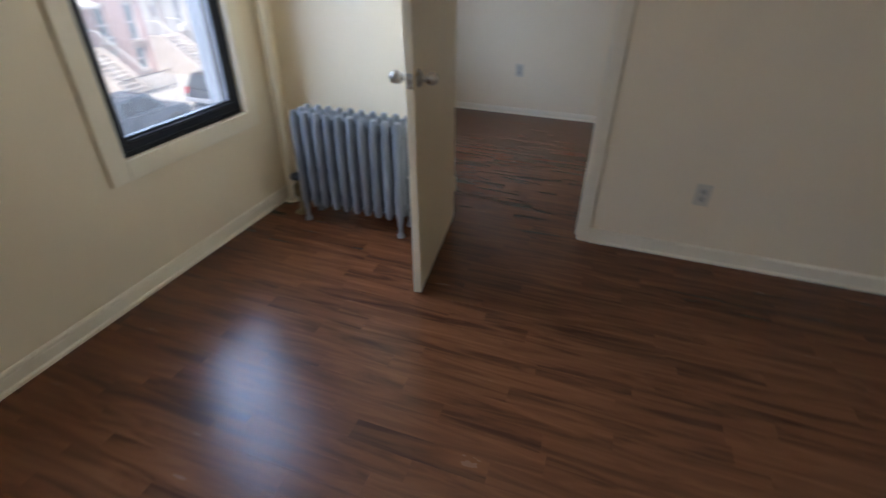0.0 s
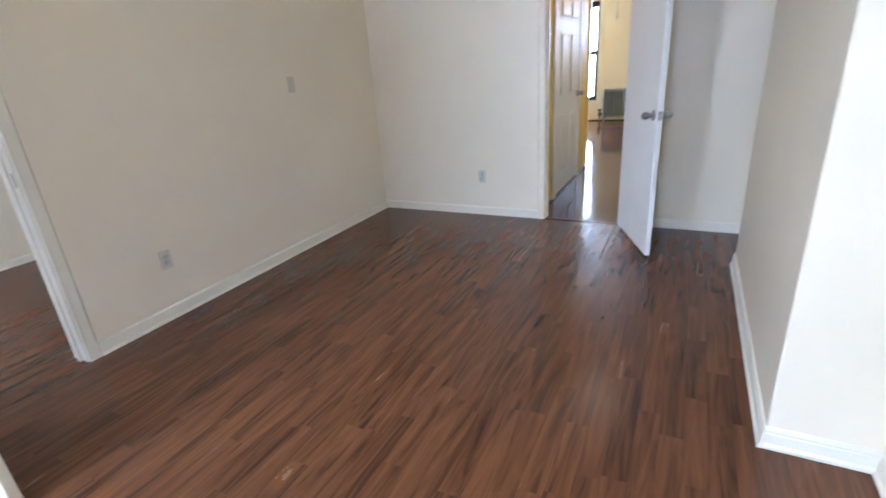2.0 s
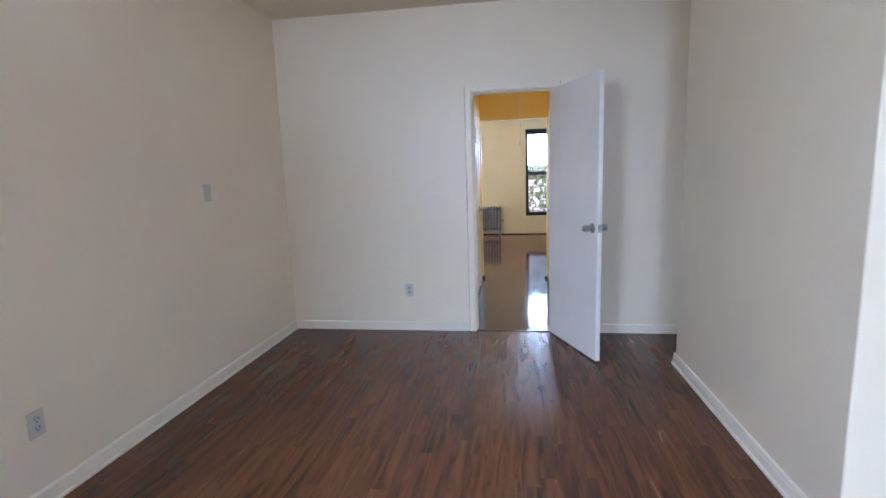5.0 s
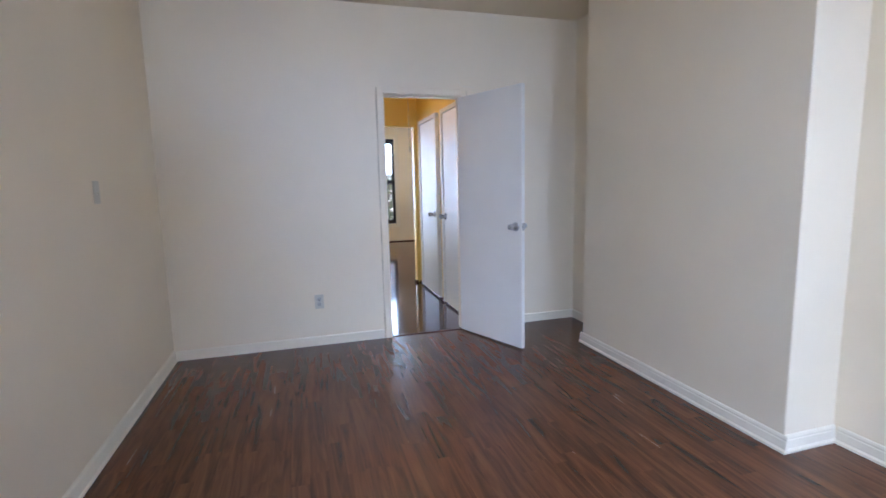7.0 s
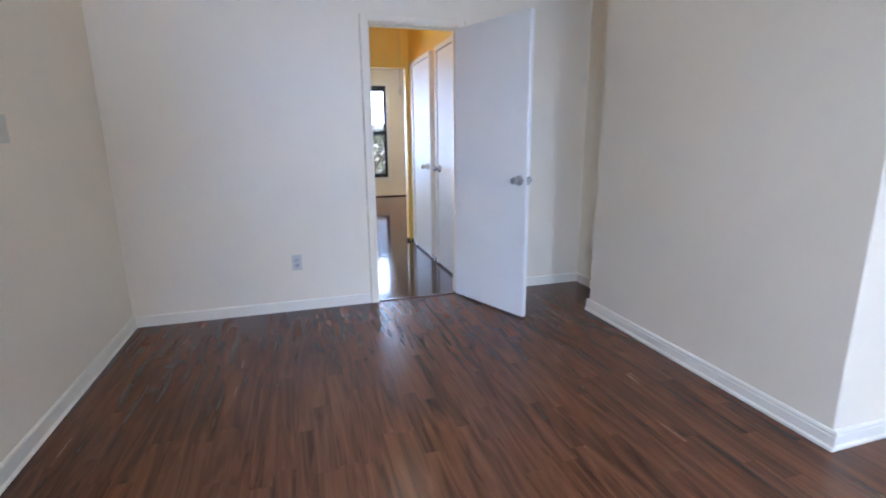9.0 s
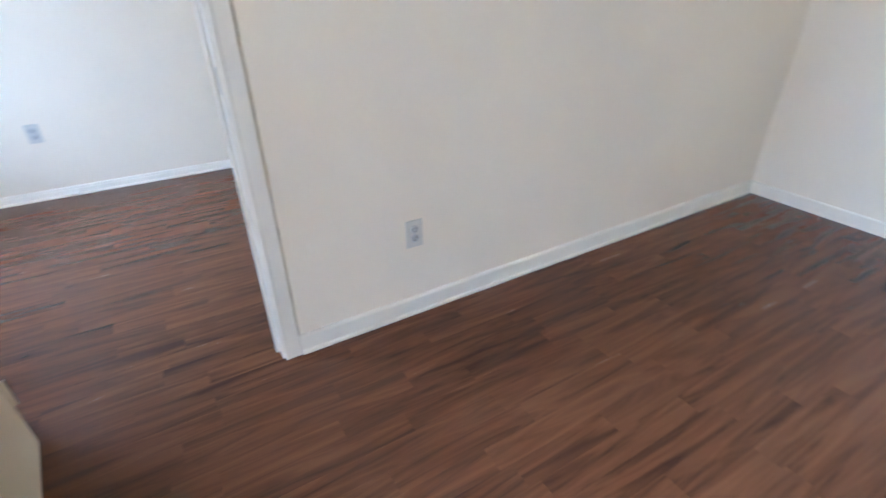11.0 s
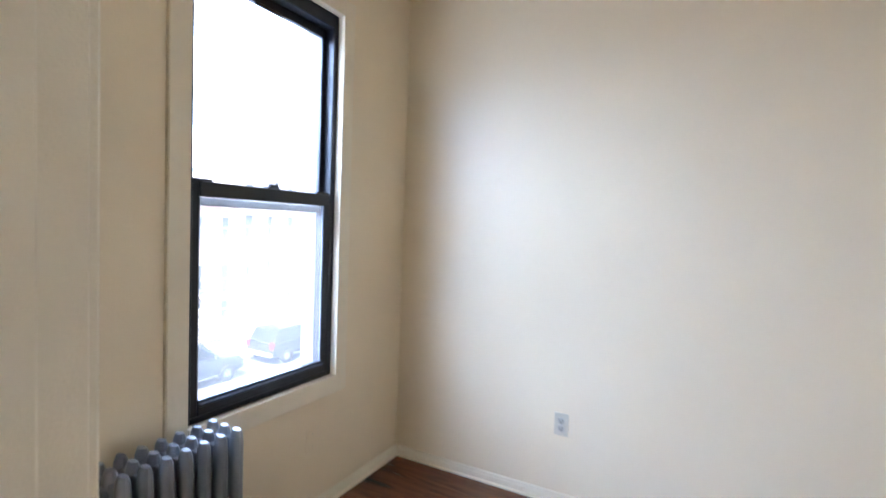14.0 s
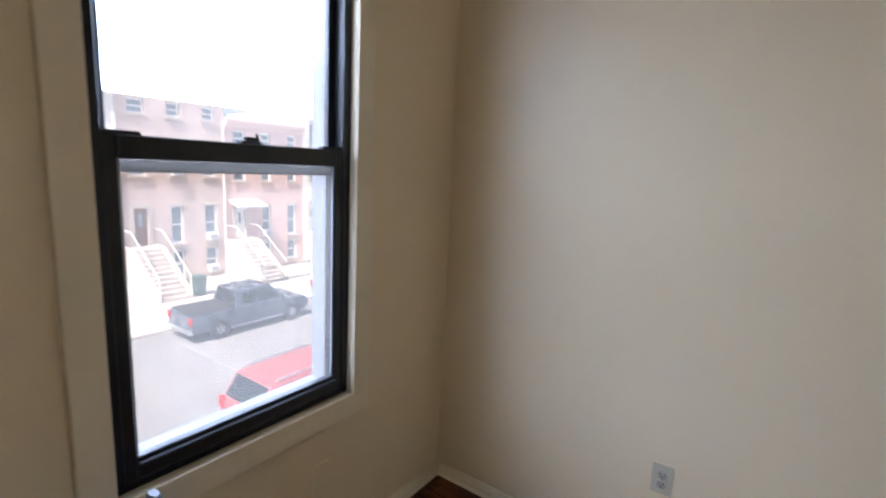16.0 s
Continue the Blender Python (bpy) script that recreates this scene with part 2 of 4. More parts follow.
BX0, BX1, BY = 2.48, 4.18, -3.125         # chimney breast


def street_wall(y0, y1, holes, z0, z1, x0=-TS, x1=0.0):
    """A wall from x0 to x1 with window openings."""
    bm, at = bmesh.new(), y0
    for a, b in holes:
        box(bm, x0, x1, at, a, z0, z1)
        box(bm, x0, x1, a, b, z0, WIN_BZ0 if (a, b) == WIN_B else WIN_Z0)
        box(bm, x0, x1, a, b, WIN_Z1, z1)
        at = b
    box(bm, x0, x1, at, y1, z0, z1)
    return bm


structure("wall_west", street_wall(S - 0.2, BW + 0.15, (WIN_UNSEEN, WIN_A, WIN_B), -0.2, CB + 0.2), WALL, "off-white painted plaster street wall with windows", "wall")
FACADE = paint("grey_facade_stone", (0.30, 0.30, 0.30), 0.8, 0.1, 0.1, 3.0)
structure("facade_skin", street_wall(S - 0.2, BW + 0.15, (WIN_UNSEEN, WIN_A, WIN_B), -0.2, CA + 0.2, -0.23, -0.1205), FACADE, "grey stone facade round the windows", "wall")
structure("wall_partition", boxes((0, DB0, 0, TP, 0, CB), (DB1, L, 0, TP, 0, CB), (DB0, DB1, 0, TP, DH, CB)), WALL, "off-white painted partition wall with a doorway", "wall")
structure("wall_east", boxes((L, L + TP, S, HD0, 0, CA), (L, L + TP, HD1, TP, 0, CA), (L, L + TP, HD0, HD1, DH, CA)), WALL, "off-white painted wall with the hall doorway", "wall")
structure("wall_south", boxes((0, L + TP, S - 0.2, S, 0, CA)), WALL, "off-white painted plaster side wall", "wall")
structure("chimney_breast", boxes((BX0, BX1, S, BY, 0, CA), bevel=0.004), WALL, "off-white painted plaster chimney breast", "wall")
structure("wall_small_room_north", boxes((0, BE + TP, BW, BW + 0.15, 0, CB)), WALL, "off-white painted wall of the small room", "wall")
structure("wall_small_room_east", boxes((BE, BE + TP, TP, BW, 0, CB)), WALL, "off-white painted wall closing the small room", "wall")
structure("ceiling", boxes((0, L + TP, S, -0.001, CA, CB + 0.2)), CEIL, "plain off-white painted ceiling", "ceiling")
structure("ceiling_small_room", boxes((0, BE + TP, TP + 0.003, BW, CB, CB + 0.2)), CEIL, "plain off-white painted ceiling of the small room", "ceiling")


# hall and living room beyond the doorway
structure("wall_hall_north", boxes((L + TP, HX1, HY1, HY1 + TP, 0, CA)), YELLOW, "yellow painted hall wall", "wall")
structure("wall_hall_south", boxes((L + TP, HX1, HY0 - TP, HY0, 0, CA)), YELLOW, "yellow painted hall wall with closets", "wall")
structure("wall_hall_end", boxes((HX1, HX1 + TP, -4.6, HY0 + 0.045, 0, CA), (HX1, HX1 + TP, HY1 - 0.012, 0.6, 0, CA), (HX1, HX1 + TP, HY0 + 0.045, HY1 - 0.012, 2.04, CA)), YELLOW, "yellow painted wall at the hall's end", "wall")
structure("hall_ceiling", boxes((L + TP, HX1 + TP, HY0 - TP, HY1 + TP, CA, CA + 0.2)), YELLOW, "yellow painted hall ceiling", "ceiling")
LW, LZ0, LZ1 = ((-3.09, -2.29), (-0.95, -0.15)), 0.42, 2.33  # living-room windows
bm, at = bmesh.new(), -4.6
for a, b in LW:
    box(bm, LX, LX + 0.3, at, a, 0, CA)
    box(bm, LX, LX + 0.3, a, b, 0, LZ0)
    box(bm, LX, LX + 0.3, a, b, LZ1, CA)
    at = b
box(bm, LX, LX + 0.3, at, 0.6, 0, CA)
structure("wall_living_east", bm, WALL, "off-white far wall with two windows", "wall")
structure("wall_living_north", boxes((HX1 + TP, LX, 0.6, 0.72, 0, CA)), WALL, "off-white living-room wall", "wall")
structure("wall_living_south", boxes((HX1 + TP, LX, -4.72, -4.6, 0, CA)), WALL, "off-white living-room wall", "wall")
structure("ceiling_living", boxes((HX1 + TP, LX, -4.6, 0.6, CA, CA + 0.2)), CEIL, "off-white living-room ceiling", "ceiling")
structure("subfloor", boxes((-TS, L + 0.05, S - 0.2, TP, -0.25, -0.006), (-TS, BE + TP, TP, BW + 0.15, -0.25, -0.006)), GAP, "dark bed under the laminate", "floor")
floor_hall = structure("floor_hall", boxes((L + 0.05, LX, -4.6, 0.6, -0.25, -0.006)), GAP, "bed under glossy dark floor boards", "floor")


# ---- skirting boards ----
QUARTER = [(0, 0), (0.022, 0), (0.020, 0.010), (0.012, 0.019), (0, 0.022)]
SKIRT = [(0, 0), (0.021, 0), (0.021, 0.012), (0.013, 0.020), (0.012, 0.058), (0.009, 0.064), (0.010, 0.072), (0.006, 0.082), (0, 0.085)]
PLAIN = [(0, 0), (0.010, 0), (0.010, 0.072), (0.004, 0.078), (0, 0.078)]


def skirting(p0, p1, out, outline=SKIRT, material=TRIM):
    bm = bmesh.new()
    sweep(bm, outline, p0, p1, out=out)
    structure("baseboard", bm, material, "white painted moulded baseboard", "baseboard")


skirting((0, S, 0), (0, 0, 0), (1, 0, 0))
skirting((0.022, 0, 0), (DB0 - 0.065, 0, 0), (0, -1, 0))
skirting((DB1 + 0.058, 0, 0), (L - 0.012, 0, 0), (0, -1, 0), [(0, 0), (0.020, 0), (0.019, 0.010), (0.013, 0.017), (0.012, 0.074), (0.007, 0.082), (0, 0.084)])
skirting((L, -0.001, 0), (L, HD1 + 0.055, 0), (-1, 0, 0), PLAIN)
skirting((L, HD0 - 0.055, 0), (L, S + 0.001, 0), (-1, 0, 0), PLAIN)
skirting((BX1, S, 0), (BX1, BY + 0.001, 0), (1, 0, 0), PLAIN)
skirting((BX1 + 0.0215, BY, 0), (BX0 - 0.0215, BY, 0), (0, 1, 0))
skirting((BX0, BY - 0.001, 0), (BX0, S + 0.001, 0), (-1, 0, 0))
skirting((0.022, S, 0), (BX0 - 0.022, S, 0), (0, 1, 0))
skirting((BX1 + 0.012, S, 0), (L - 0.012, S, 0), (0, 1, 0), PLAIN)
LOW = [(a, z * 0.72) for a, z in SKIRT]
skirting((0, TP, 0), (0, BW, 0), (1, 0, 0), LOW)
skirting((0.022, BW, 0), (BE, BW, 0), (0, -1, 0), LOW)
skirting((BE, TP, 0), (BE, BW - 0.022, 0), (-1, 0, 0), LOW)
skirting((DB1 + 0.068, TP, 0), (BE - 0.022, TP, 0), (0, 1, 0), LOW)
skirting((LX, -4.6, 0), (LX, 0.6, 0), (-1, 0, 0), QUARTER, DARKTRIM)
skirting((L + TP, HY1, 0), (HX1, HY1, 0), (0, -1, 0), QUARTER, DARKTRIM)
skirting((L + TP, HY0, 0), (HX1, HY0, 0), (0, 1, 0), QUARTER, DARKTRIM)


# ---- door frames ----
CASE = [(0, 0), (0.012, 0), (0.0155, 0.003), (0.0155, 0.010), (0.0140, 0.014), (0.0135, 0.056), (0.010, 0.060), (0, 0.060)]


def door_frame(name, a, b, wall0, wall1, h, axis, stop_at, case_in=True, case_out=True, slim=0.06, finish=TRIM):
    """Jambs, head, stops and casings round an opening from a to b along the wall; the wall lies between wall0 and wall1."""
    ob = thing(name, "white painted wooden door frame with casing", "door frame", kind="structure")

    def bx(u0, u1, v0, v1, z0, z1):
        return (u0, u1, v0, v1, z0, z1) if axis == "x" else (v0, v1, u0, u1, z0, z1)

    j = 0.012
    part("jamb", boxes(bx(a - 0.002, a + j, wall0 - 0.002, wall1 + 0.002, 0, h), bevel=0.002), finish, ob)
    part("jamb", boxes(bx(b - j, b + 0.002, wall0 - 0.002, wall1 + 0.002, 0, h), bevel=0.002), finish, ob)
    part("head", boxes(bx(a + j, b - j, wall0 - 0.002, wall1 + 0.002, h - j, h + 0.002), bevel=0.002), finish, ob)
    part("stop", boxes(bx(a + j, a + j + 0.011, stop_at, stop_at + 0.03, 0, h - j), bevel=0.002), finish, ob)
    part("stop", boxes(bx(b - j - 0.011, b - j, stop_at, stop_at + 0.03, 0, h - j), bevel=0.002), finish, ob)
    part("stop", boxes(bx(a + j + 0.011, b - j - 0.011, stop_at, stop_at + 0.03, h - j - 0.011, h - j), bevel=0.002), finish, ob)
    for face, sign, on in ((wall0, -1, case_in), (wall1, 1, case_out)):
        if not on:
            continue
        out = (0, sign, 0) if axis == "x" else (sign, 0, 0)
        for edge, way in ((a, -1), (b, 1)):
            bm = bmesh.new()
            across = (way, 0, 0) if axis == "x" else (0, way, 0)
            base = (edge - way * 0.004, face, 0) if axis == "x" else (face, edge - way * 0.004, 0)
            top = (base[0], base[1], h + slim - 0.004)
            sweep(bm, [(o, w * slim / 0.06) for o, w in CASE], base, top, up=across, out=out)
            part("casing", bm, finish, ob)
            bm, w = bmesh.new(), slim - 0.004
            sweep(bm, [(0, w), (0.009, w), (0.003, w + 0.003), (0, w + 0.008)], (edge, face, 0) if axis == "x" else (face, edge, 0), (edge, face, h + slim - 0.01) if axis == "x" else (face, edge, h + slim - 0.01), up=across, out=out)
            part("caulk_line", bm, CAULK, ob, "thin yellowed caulk line")
        bm = bmesh.new()
        p0, p1 = ((a + 0.004, face, h - 0.004), (b - 0.004, face, h - 0.004)) if axis == "x" else ((face, a + 0.004, h - 0.004), (face, b - 0.004, h - 0.004))
        sweep(bm, [(o, w * slim / 0.06) for o, w in CASE], p0, p1, out=out)
        part("casing", bm, finish, ob)
    return ob


frame_b = door_frame("door_frame_small_room", DB0, DB1, 0, TP, DH, "x", 0.045)
frame_h = door_frame("door_frame_hall", HD0, HD1, L, L + TP, DH, "y", L + 0.045, slim=0.05, finish=WALL)
part("strike_plate", boxes((DB1 - 0.0135, DB1 - 0.0115, 0.006, 0.030, 0.96, 1.03), bevel=0.0006), STEEL, frame_b, "worn steel strike plate")
part("strike_plate", boxes((L + 0.006, L + 0.030, HD1 - 0.0135, HD1 - 0.0115, 0.95, 1.02), bevel=0.0006), STEEL, frame_h, "worn steel strike plate")
threshold = bmesh.new()
sweep(threshold, [(-0.03, -0.006), (0.03, -0.006), (0.03, 0.002), (0.018, 0.007), (-0.018, 0.007), (-0.03, 0.002)], (L + 0.02, HD0 + 0.013, 0), (L + 0.02, HD1 - 0.013, 0))
structure("threshold", threshold, DARKTRIM, "dark wood threshold strip in the hall doorway", "threshold")


# ---- doors ----
ROSE = [(0.0345, 0.0), (0.0345, 0.003), (0.033, 0.007), (0.028, 0.012), (0.020, 0.0155), (0.014, 0.017), (0.0125, 0.020), (0.0125, 0.030)]
KNOB = [(0.0130, 0.028), (0.0165, 0.030), (0.0205, 0.035), (0.0235, 0.042), (0.0245, 0.050), (0.0240, 0.058), (0.0220, 0.066), (0.0200, 0.0715), (0.0185, 0.073)]


def knob_set(parent, x, z, t):
    """Rose and knob on both faces of a leaf that is t thick, at x along it."""
    for side in (1, -1):
        m = Matrix.Translation((x, side * t / 2, z)) @ pose(0, 0, 0, -90 * side)
        bm = bmesh.new()
        lathe(bm, ROSE, m, 24)
        rose = part("knob_rose", bm, STEEL, parent, smooth=True)
        bm = bmesh.new()
        lathe(bm, KNOB, m, 24)
        knob = part("knob", bm, STEEL, parent, "satin nickel round knob", smooth=True)
        # shade round the button is put into the colour of this ring
        bm = bmesh.new()
        lathe(bm, [(0.0130, 0.0732), (0.0125, 0.0738)], m, 18)
        part("button_shade_ring", bm, SLOT, knob, "dark ring round the button, shade put into colour")
        bm = bmesh.new()
        lathe(bm, [(0.0085, 0.0735), (0.0085, 0.0775), (0.0065, 0.0795), (0.003, 0.080)], m, 14)
        part("knob_button", bm, STEEL, knob, smooth=True)


def flush_door(name, label, w, h, m, knob_at, hinge_side=1, z0=0.012, category="door", finish=DOOR):
    """A flat leaf from its hinge edge at x = 0 along +x."""
    t = 0.035
    ob = thing(name, label, category, m)
    part("leaf", boxes((0, w, -t / 2, t / 2, z0, h), bevel=0.002), finish, ob)
    knob_set(ob, w - 0.06, knob_at, t)
    part("latch_plate", boxes((w - 0.0005, w + 0.0015, -0.0125, 0.0125, knob_at - 0.028, knob_at + 0.028), bevel=0.0005), STEEL, ob, "small steel latch plate")
    bm = bmesh.new()
    sweep(bm, [(0, -0.006), (0.010, -0.006), (0.003, 0.006), (0, 0.006)], (w + 0.001, 0, knob_at - 0.008), (w + 0.001, 0, knob_at + 0.008), up=(0, 1, 0))
    part("latch_bolt", bm, STEEL, ob)
    for z in (0.22, 1.02, 1.80):
        bm = bmesh.new()
        lathe(bm, [(0.006, z - 0.045), (0.006, z + 0.045)], Matrix.Translation((-0.004, hinge_side * (t / 2 + 0.004), 0)), 10)
        part("hinge", bm, TRIM, ob, smooth=True)
    return ob


LEAF_B = ((1.097, -0.001), (1.199, -0.804))
LEAF_H = ((4.848, -2.325), (4.182, -2.598))


def leaf_pose(ends):
    (x0, y0), (x1, y1) = ends
    return pose(x0, y0, 0, 0, 0, math.degrees(math.atan2(y1 - y0, x1 - x0))), math.hypot(x1 - x0, y1 - y0)


m, w = leaf_pose(LEAF_B)
m = m @ pose(0, 0, 0, 0.9)  # the leaf sags a little out of plumb
flush_door("small_room_door", "cream painted flush door standing open beside the radiator", w, 2.025, m, 0.988, finish=CREAM)
m, w = leaf_pose(LEAF_H)
flush_door("hall_door", "white painted flush door standing open to the hall", w, 2.015, m, 0.965)


# ---- windows ----
def window(name, y0, y1, label, x=0.0, flip=1, z0=WIN_Z0, z1=WIN_Z1, casing=True, wide=0.085, bottom=0.085, material=TRIM, meet=0.497):
    """Black double-hung window; flip = 1 faces +x. The lower sash stands on the room side."""
    ob = thing(name, label, "window", kind="structure")

    def bx(a, b, c, d, e, g):
        a, b = sorted((x + flip * a, x + flip * b))
        return (a, b, c, d, e, g)

    f0, f1, fw = -0.115, -0.018, 0.036
    part("window_frame", boxes(bx(f0, f1, y0, y0 + fw, z0, z1), bx(f0, f1, y1 - fw, y1, z0, z1), bx(f0, f1, y0 + fw, y1 - fw, z1 - 0.070, z1), bx(f0, f1, y0 + fw, y1 - fw, z0, z0 + 0.022), bevel=0.003), BLACKALU, ob)
    mid = z0 + (z1 - z0) * meet
    # lower sash, inner track
    a, b = -0.052, -0.024
    lo = part("lower_sash", boxes(bx(a, b, y0 + fw - 0.006, y0 + fw + 0.030, z0 + 0.022, mid + 0.028), bx(a, b, y1 - fw - 0.030, y1 - fw + 0.006, z0 + 0.022, mid + 0.028), bx(a, b + 0.004, y0 + fw + 0.030, y1 - fw - 0.030, z0 + 0.022, z0 + 0.083), bx(a, b + 0.008, y0 + fw + 0.030, y1 - fw - 0.030, mid - 0.028, mid + 0.028), bevel=0.003), BLACKALU, ob)
    part("lift_rail", boxes(bx(b + 0.004, b + 0.020, y0 + fw + 0.03, y1 - fw - 0.03, z0 + 0.062, z0 + 0.072), bevel=0.003), BLACKALU, lo)
    p = part("pane", boxes(bx(a + 0.010, a + 0.016, y0 + fw + 0.026, y1 - fw - 0.026, z0 + 0.078, mid - 0.024)), GLASS, lo)
    p.visible_shadow = False
    gasket = [bx(a + 0.016, a + 0.022, y0 + fw + 0.030, y0 + fw + 0.036, z0 + 0.083, mid - 0.028), bx(a + 0.016, a + 0.022, y1 - fw - 0.036, y1 - fw - 0.030, z0 + 0.083, mid - 0.028)]
    part("glazing_strip", boxes(*gasket), GASKET, lo)
    # upper sash, outer track
    a, b = -0.095, -0.066
    up = part("upper_sash", boxes(bx(a, b, y0 + fw - 0.006, y0 + fw + 0.026, mid - 0.060, z1 - 0.070), bx(a, b, y1 - fw - 0.026, y1 - fw + 0.006, mid - 0.060, z1 - 0.070), bx(a, b, y0 + fw + 0.026, y1 - fw - 0.026, z1 - 0.115, z1 - 0.070), bx(a, b, y0 + fw + 0.026, y1 - fw - 0.026, mid - 0.060, mid - 0.030), bevel=0.003), BLACKALU, ob)
    p = part("pane", boxes(bx(a + 0.010, a + 0.016, y0 + fw + 0.022, y1 - fw - 0.022, mid - 0.034, z1 - 0.110)), GLASS, up)
    p.visible_shadow = False
    part("pull_rail", boxes(bx(b, b + 0.014, (y0 + y1) / 2 - 0.07, (y0 + y1) / 2 + 0.07, z1 - 0.128, z1 - 0.114), bevel=0.003), BLACKALU, up)
    yc = y0 + 0.52 * (y1 - y0)
    lock = part("sash_lock", boxes(bx(-0.052, -0.024, yc - 0.032, yc + 0.032, mid + 0.028, mid + 0.036), bx(-0.046, -0.030, yc - 0.014, yc + 0.030, mid + 0.036, mid + 0.047), bx(-0.044, -0.034, yc + 0.022, yc + 0.029, mid + 0.036, mid + 0.058), bevel=0.002), BLACKALU, lo)
    for yy in (y0 + 0.075, y1 - 0.075):
        part("tilt_latch", boxes(bx(-0.050, -0.026, yy - 0.045, yy + 0.045, mid + 0.028, mid + 0.038), bevel=0.002), BLACKALU, lo)
    if casing:
        s = 0.018
        bm = boxes(bx(0, s, y0 - wide, y0 + 0.004, z0 - bottom, z1 + wide), bx(0, s, y1 - 0.004, y1 + wide, z0 - bottom, z1 + wide), bx(0, s, y0 + 0.004, y1 - 0.004, z1 - 0.004, z1 + wide), bx(0, s + 0.004, y0 + 0.004, y1 - 0.004, z0 - bottom, z0 + 0.004), bevel=0.004, segments=2)
        part("casing", bm, material, ob, "flat white painted window casing")
        part("caulk_line", boxes(bx(0, 0.012, y0 - wide - 0.003, y0 - wide, z0 - bottom, z1 + wide)), CAULK, ob, "thin yellowed caulk line")
        part("inner_bead", boxes(bx(-0.020, 0.010, y0, y0 + 0.006, z0, z1), bx(-0.020, 0.010, y1 - 0.006, y1, z0, z1), bx(-0.020, 0.010, y0 + 0.006, y1 - 0.006, z1 - 0.006, z1), bevel=0.002), material, ob)
    return ob


window("window_1", *WIN_A, "black double-hung window with white casing")
# unseen window, assumed from how bright the chimney breast is
window("unseen_window", *WIN_UNSEEN, "black double-hung window with white casing")
window("window_2", *WIN_B, "black double-hung window in the small room", z0=WIN_BZ0, wide=0.075, meet=0.492)
for a, b in LW:
    window("window_3", a, b, "tall black double-hung window in the far living room", x=LX, flip=-1, z0=LZ0, z1=LZ1)


# ---- radiators ----
def radiator(name, label, sections, pitch, depth, h, m, valve=True):
    """Cast-iron column radiator along +x from its first section, its back towards +y."""
    ob = thing(name, label, "radiator", m)
    cols = 3
    for i in range(sections):
        bm = bmesh.new()
        x = i * pitch
        end = i in (0, sections - 1)
        r = pitch * 0.345
        # rounded loop of columns with arched top and bottom
        for c in range(cols):
            y = -depth / 2 + depth * (c + 0.5) / cols
            prof = []
            for k in range(9):
                a = math.pi * k / 8 - math.pi / 2
                prof.append(a)
            rx, ry = r, depth / cols * 0.40
            rings = []
            zs = [(0.105, 0.55), (0.125, 0.92), (0.16, 1.0), (h - 0.10, 1.0), (h - 0.055, 1.0), (h - 0.022, 0.86), (h - 0.004, 0.5)]
            for z, s in zs:
                rings.append([bm.verts.new((x + rx * s * math.cos(2 * math.pi * q / 10), y + ry * (s * 0.5 + 0.5) * math.sin(2 * math.pi * q / 10), z)) for q in range(10)])
            for a, b in zip(rings, rings[1:]):
                for q in range(10):
                    bm.faces.new((a[q], a[(q + 1) % 10], b[(q + 1) % 10], b[q]))
            bm.faces.new(list(reversed(rings[0])))
            bm.faces.new(rings[-1])
        box(bm, x - r * 0.75, x + r * 0.75, -depth / 2 + 0.02, depth / 2 - 0.02, h - 0.105, h - 0.035, bevel=0.012, segments=2)
        box(bm, x - r * 0.75, x + r * 0.75, -depth / 2 + 0.02, depth / 2 - 0.02, 0.12, 0.185, bevel=0.012, segments=2)
        box(bm, x - r * 0.35, x + r * 0.35, -depth / 2 + 0.02, depth / 2 - 0.02, 0.30, 0.33, bevel=0.005)
        sec = part("section", bm, SILVER, ob, smooth=True)
        if end:
            for s in (-1, 1):
                bm = bmesh.new()
                lathe(bm, [(0.020, 0.0), (0.021, 0.012), (0.013, 0.030), (0.012, 0.06), (0.018, 0.11), (0.02, 0.14)], Matrix.Translation((x, s * (depth / 2 - 0.03), 0)), 12)
                part("foot", bm, SILVER, sec, smooth=True)
    for z in (h - 0.07, 0.155):
        bm = bmesh.new()
        pipe(bm, [(-0.03, 0, z), ((sections - 1) * pitch + 0.03, 0, z)], 0.024, 12)
        part("nipple", bm, SILVER, ob, smooth=True)
    bm = bmesh.new()
    xe = (sections - 1) * pitch
    lathe(bm, [(0.010, 0), (0.010, 0.03), (0.017, 0.032), (0.017, 0.052), (0.006, 0.056)], Matrix.Translation((xe + 0.02, 0, h * 0.52)) @ pose(0, 0, 0, 0, 90, 0), 12)
    part("air_vent", bm, STEEL, ob, smooth=True)
    if valve:
        bm = bmesh.new()
        pipe(bm, [(-0.02, 0, 0.155), (-0.085, 0, 0.155)], 0.016)
        lathe(bm, [(0.030, 0.115), (0.036, 0.13), (0.036, 0.175), (0.026, 0.19), (0.016, 0.20), (0.013, 0.23)], Matrix.Translation((-0.09, 0, 0)), 14)
        pipe(bm, [(-0.09, 0, 0.13), (-0.09, 0, 0.0)], 0.015)
        v = part("valve", bm, BRASS, ob, "dull brass steam valve", smooth=True)
        bm = bmesh.new()
        lathe(bm, [(0.014, 0.224), (0.042, 0.228), (0.045, 0.240), (0.038, 0.252), (0.012, 0.255)], Matrix.Translation((-0.09, 0, 0)), 14)
        part("valve_wheel", bm, SLOT, v, "dark valve wheel", smooth=True)
        bm = bmesh.new()
        lathe(bm, [(0.045, 0.0), (0.045, 0.004), (0.030, 0.010), (0.018, 0.012)], Matrix.Translation((-0.09, 0, 0.001)), 16)
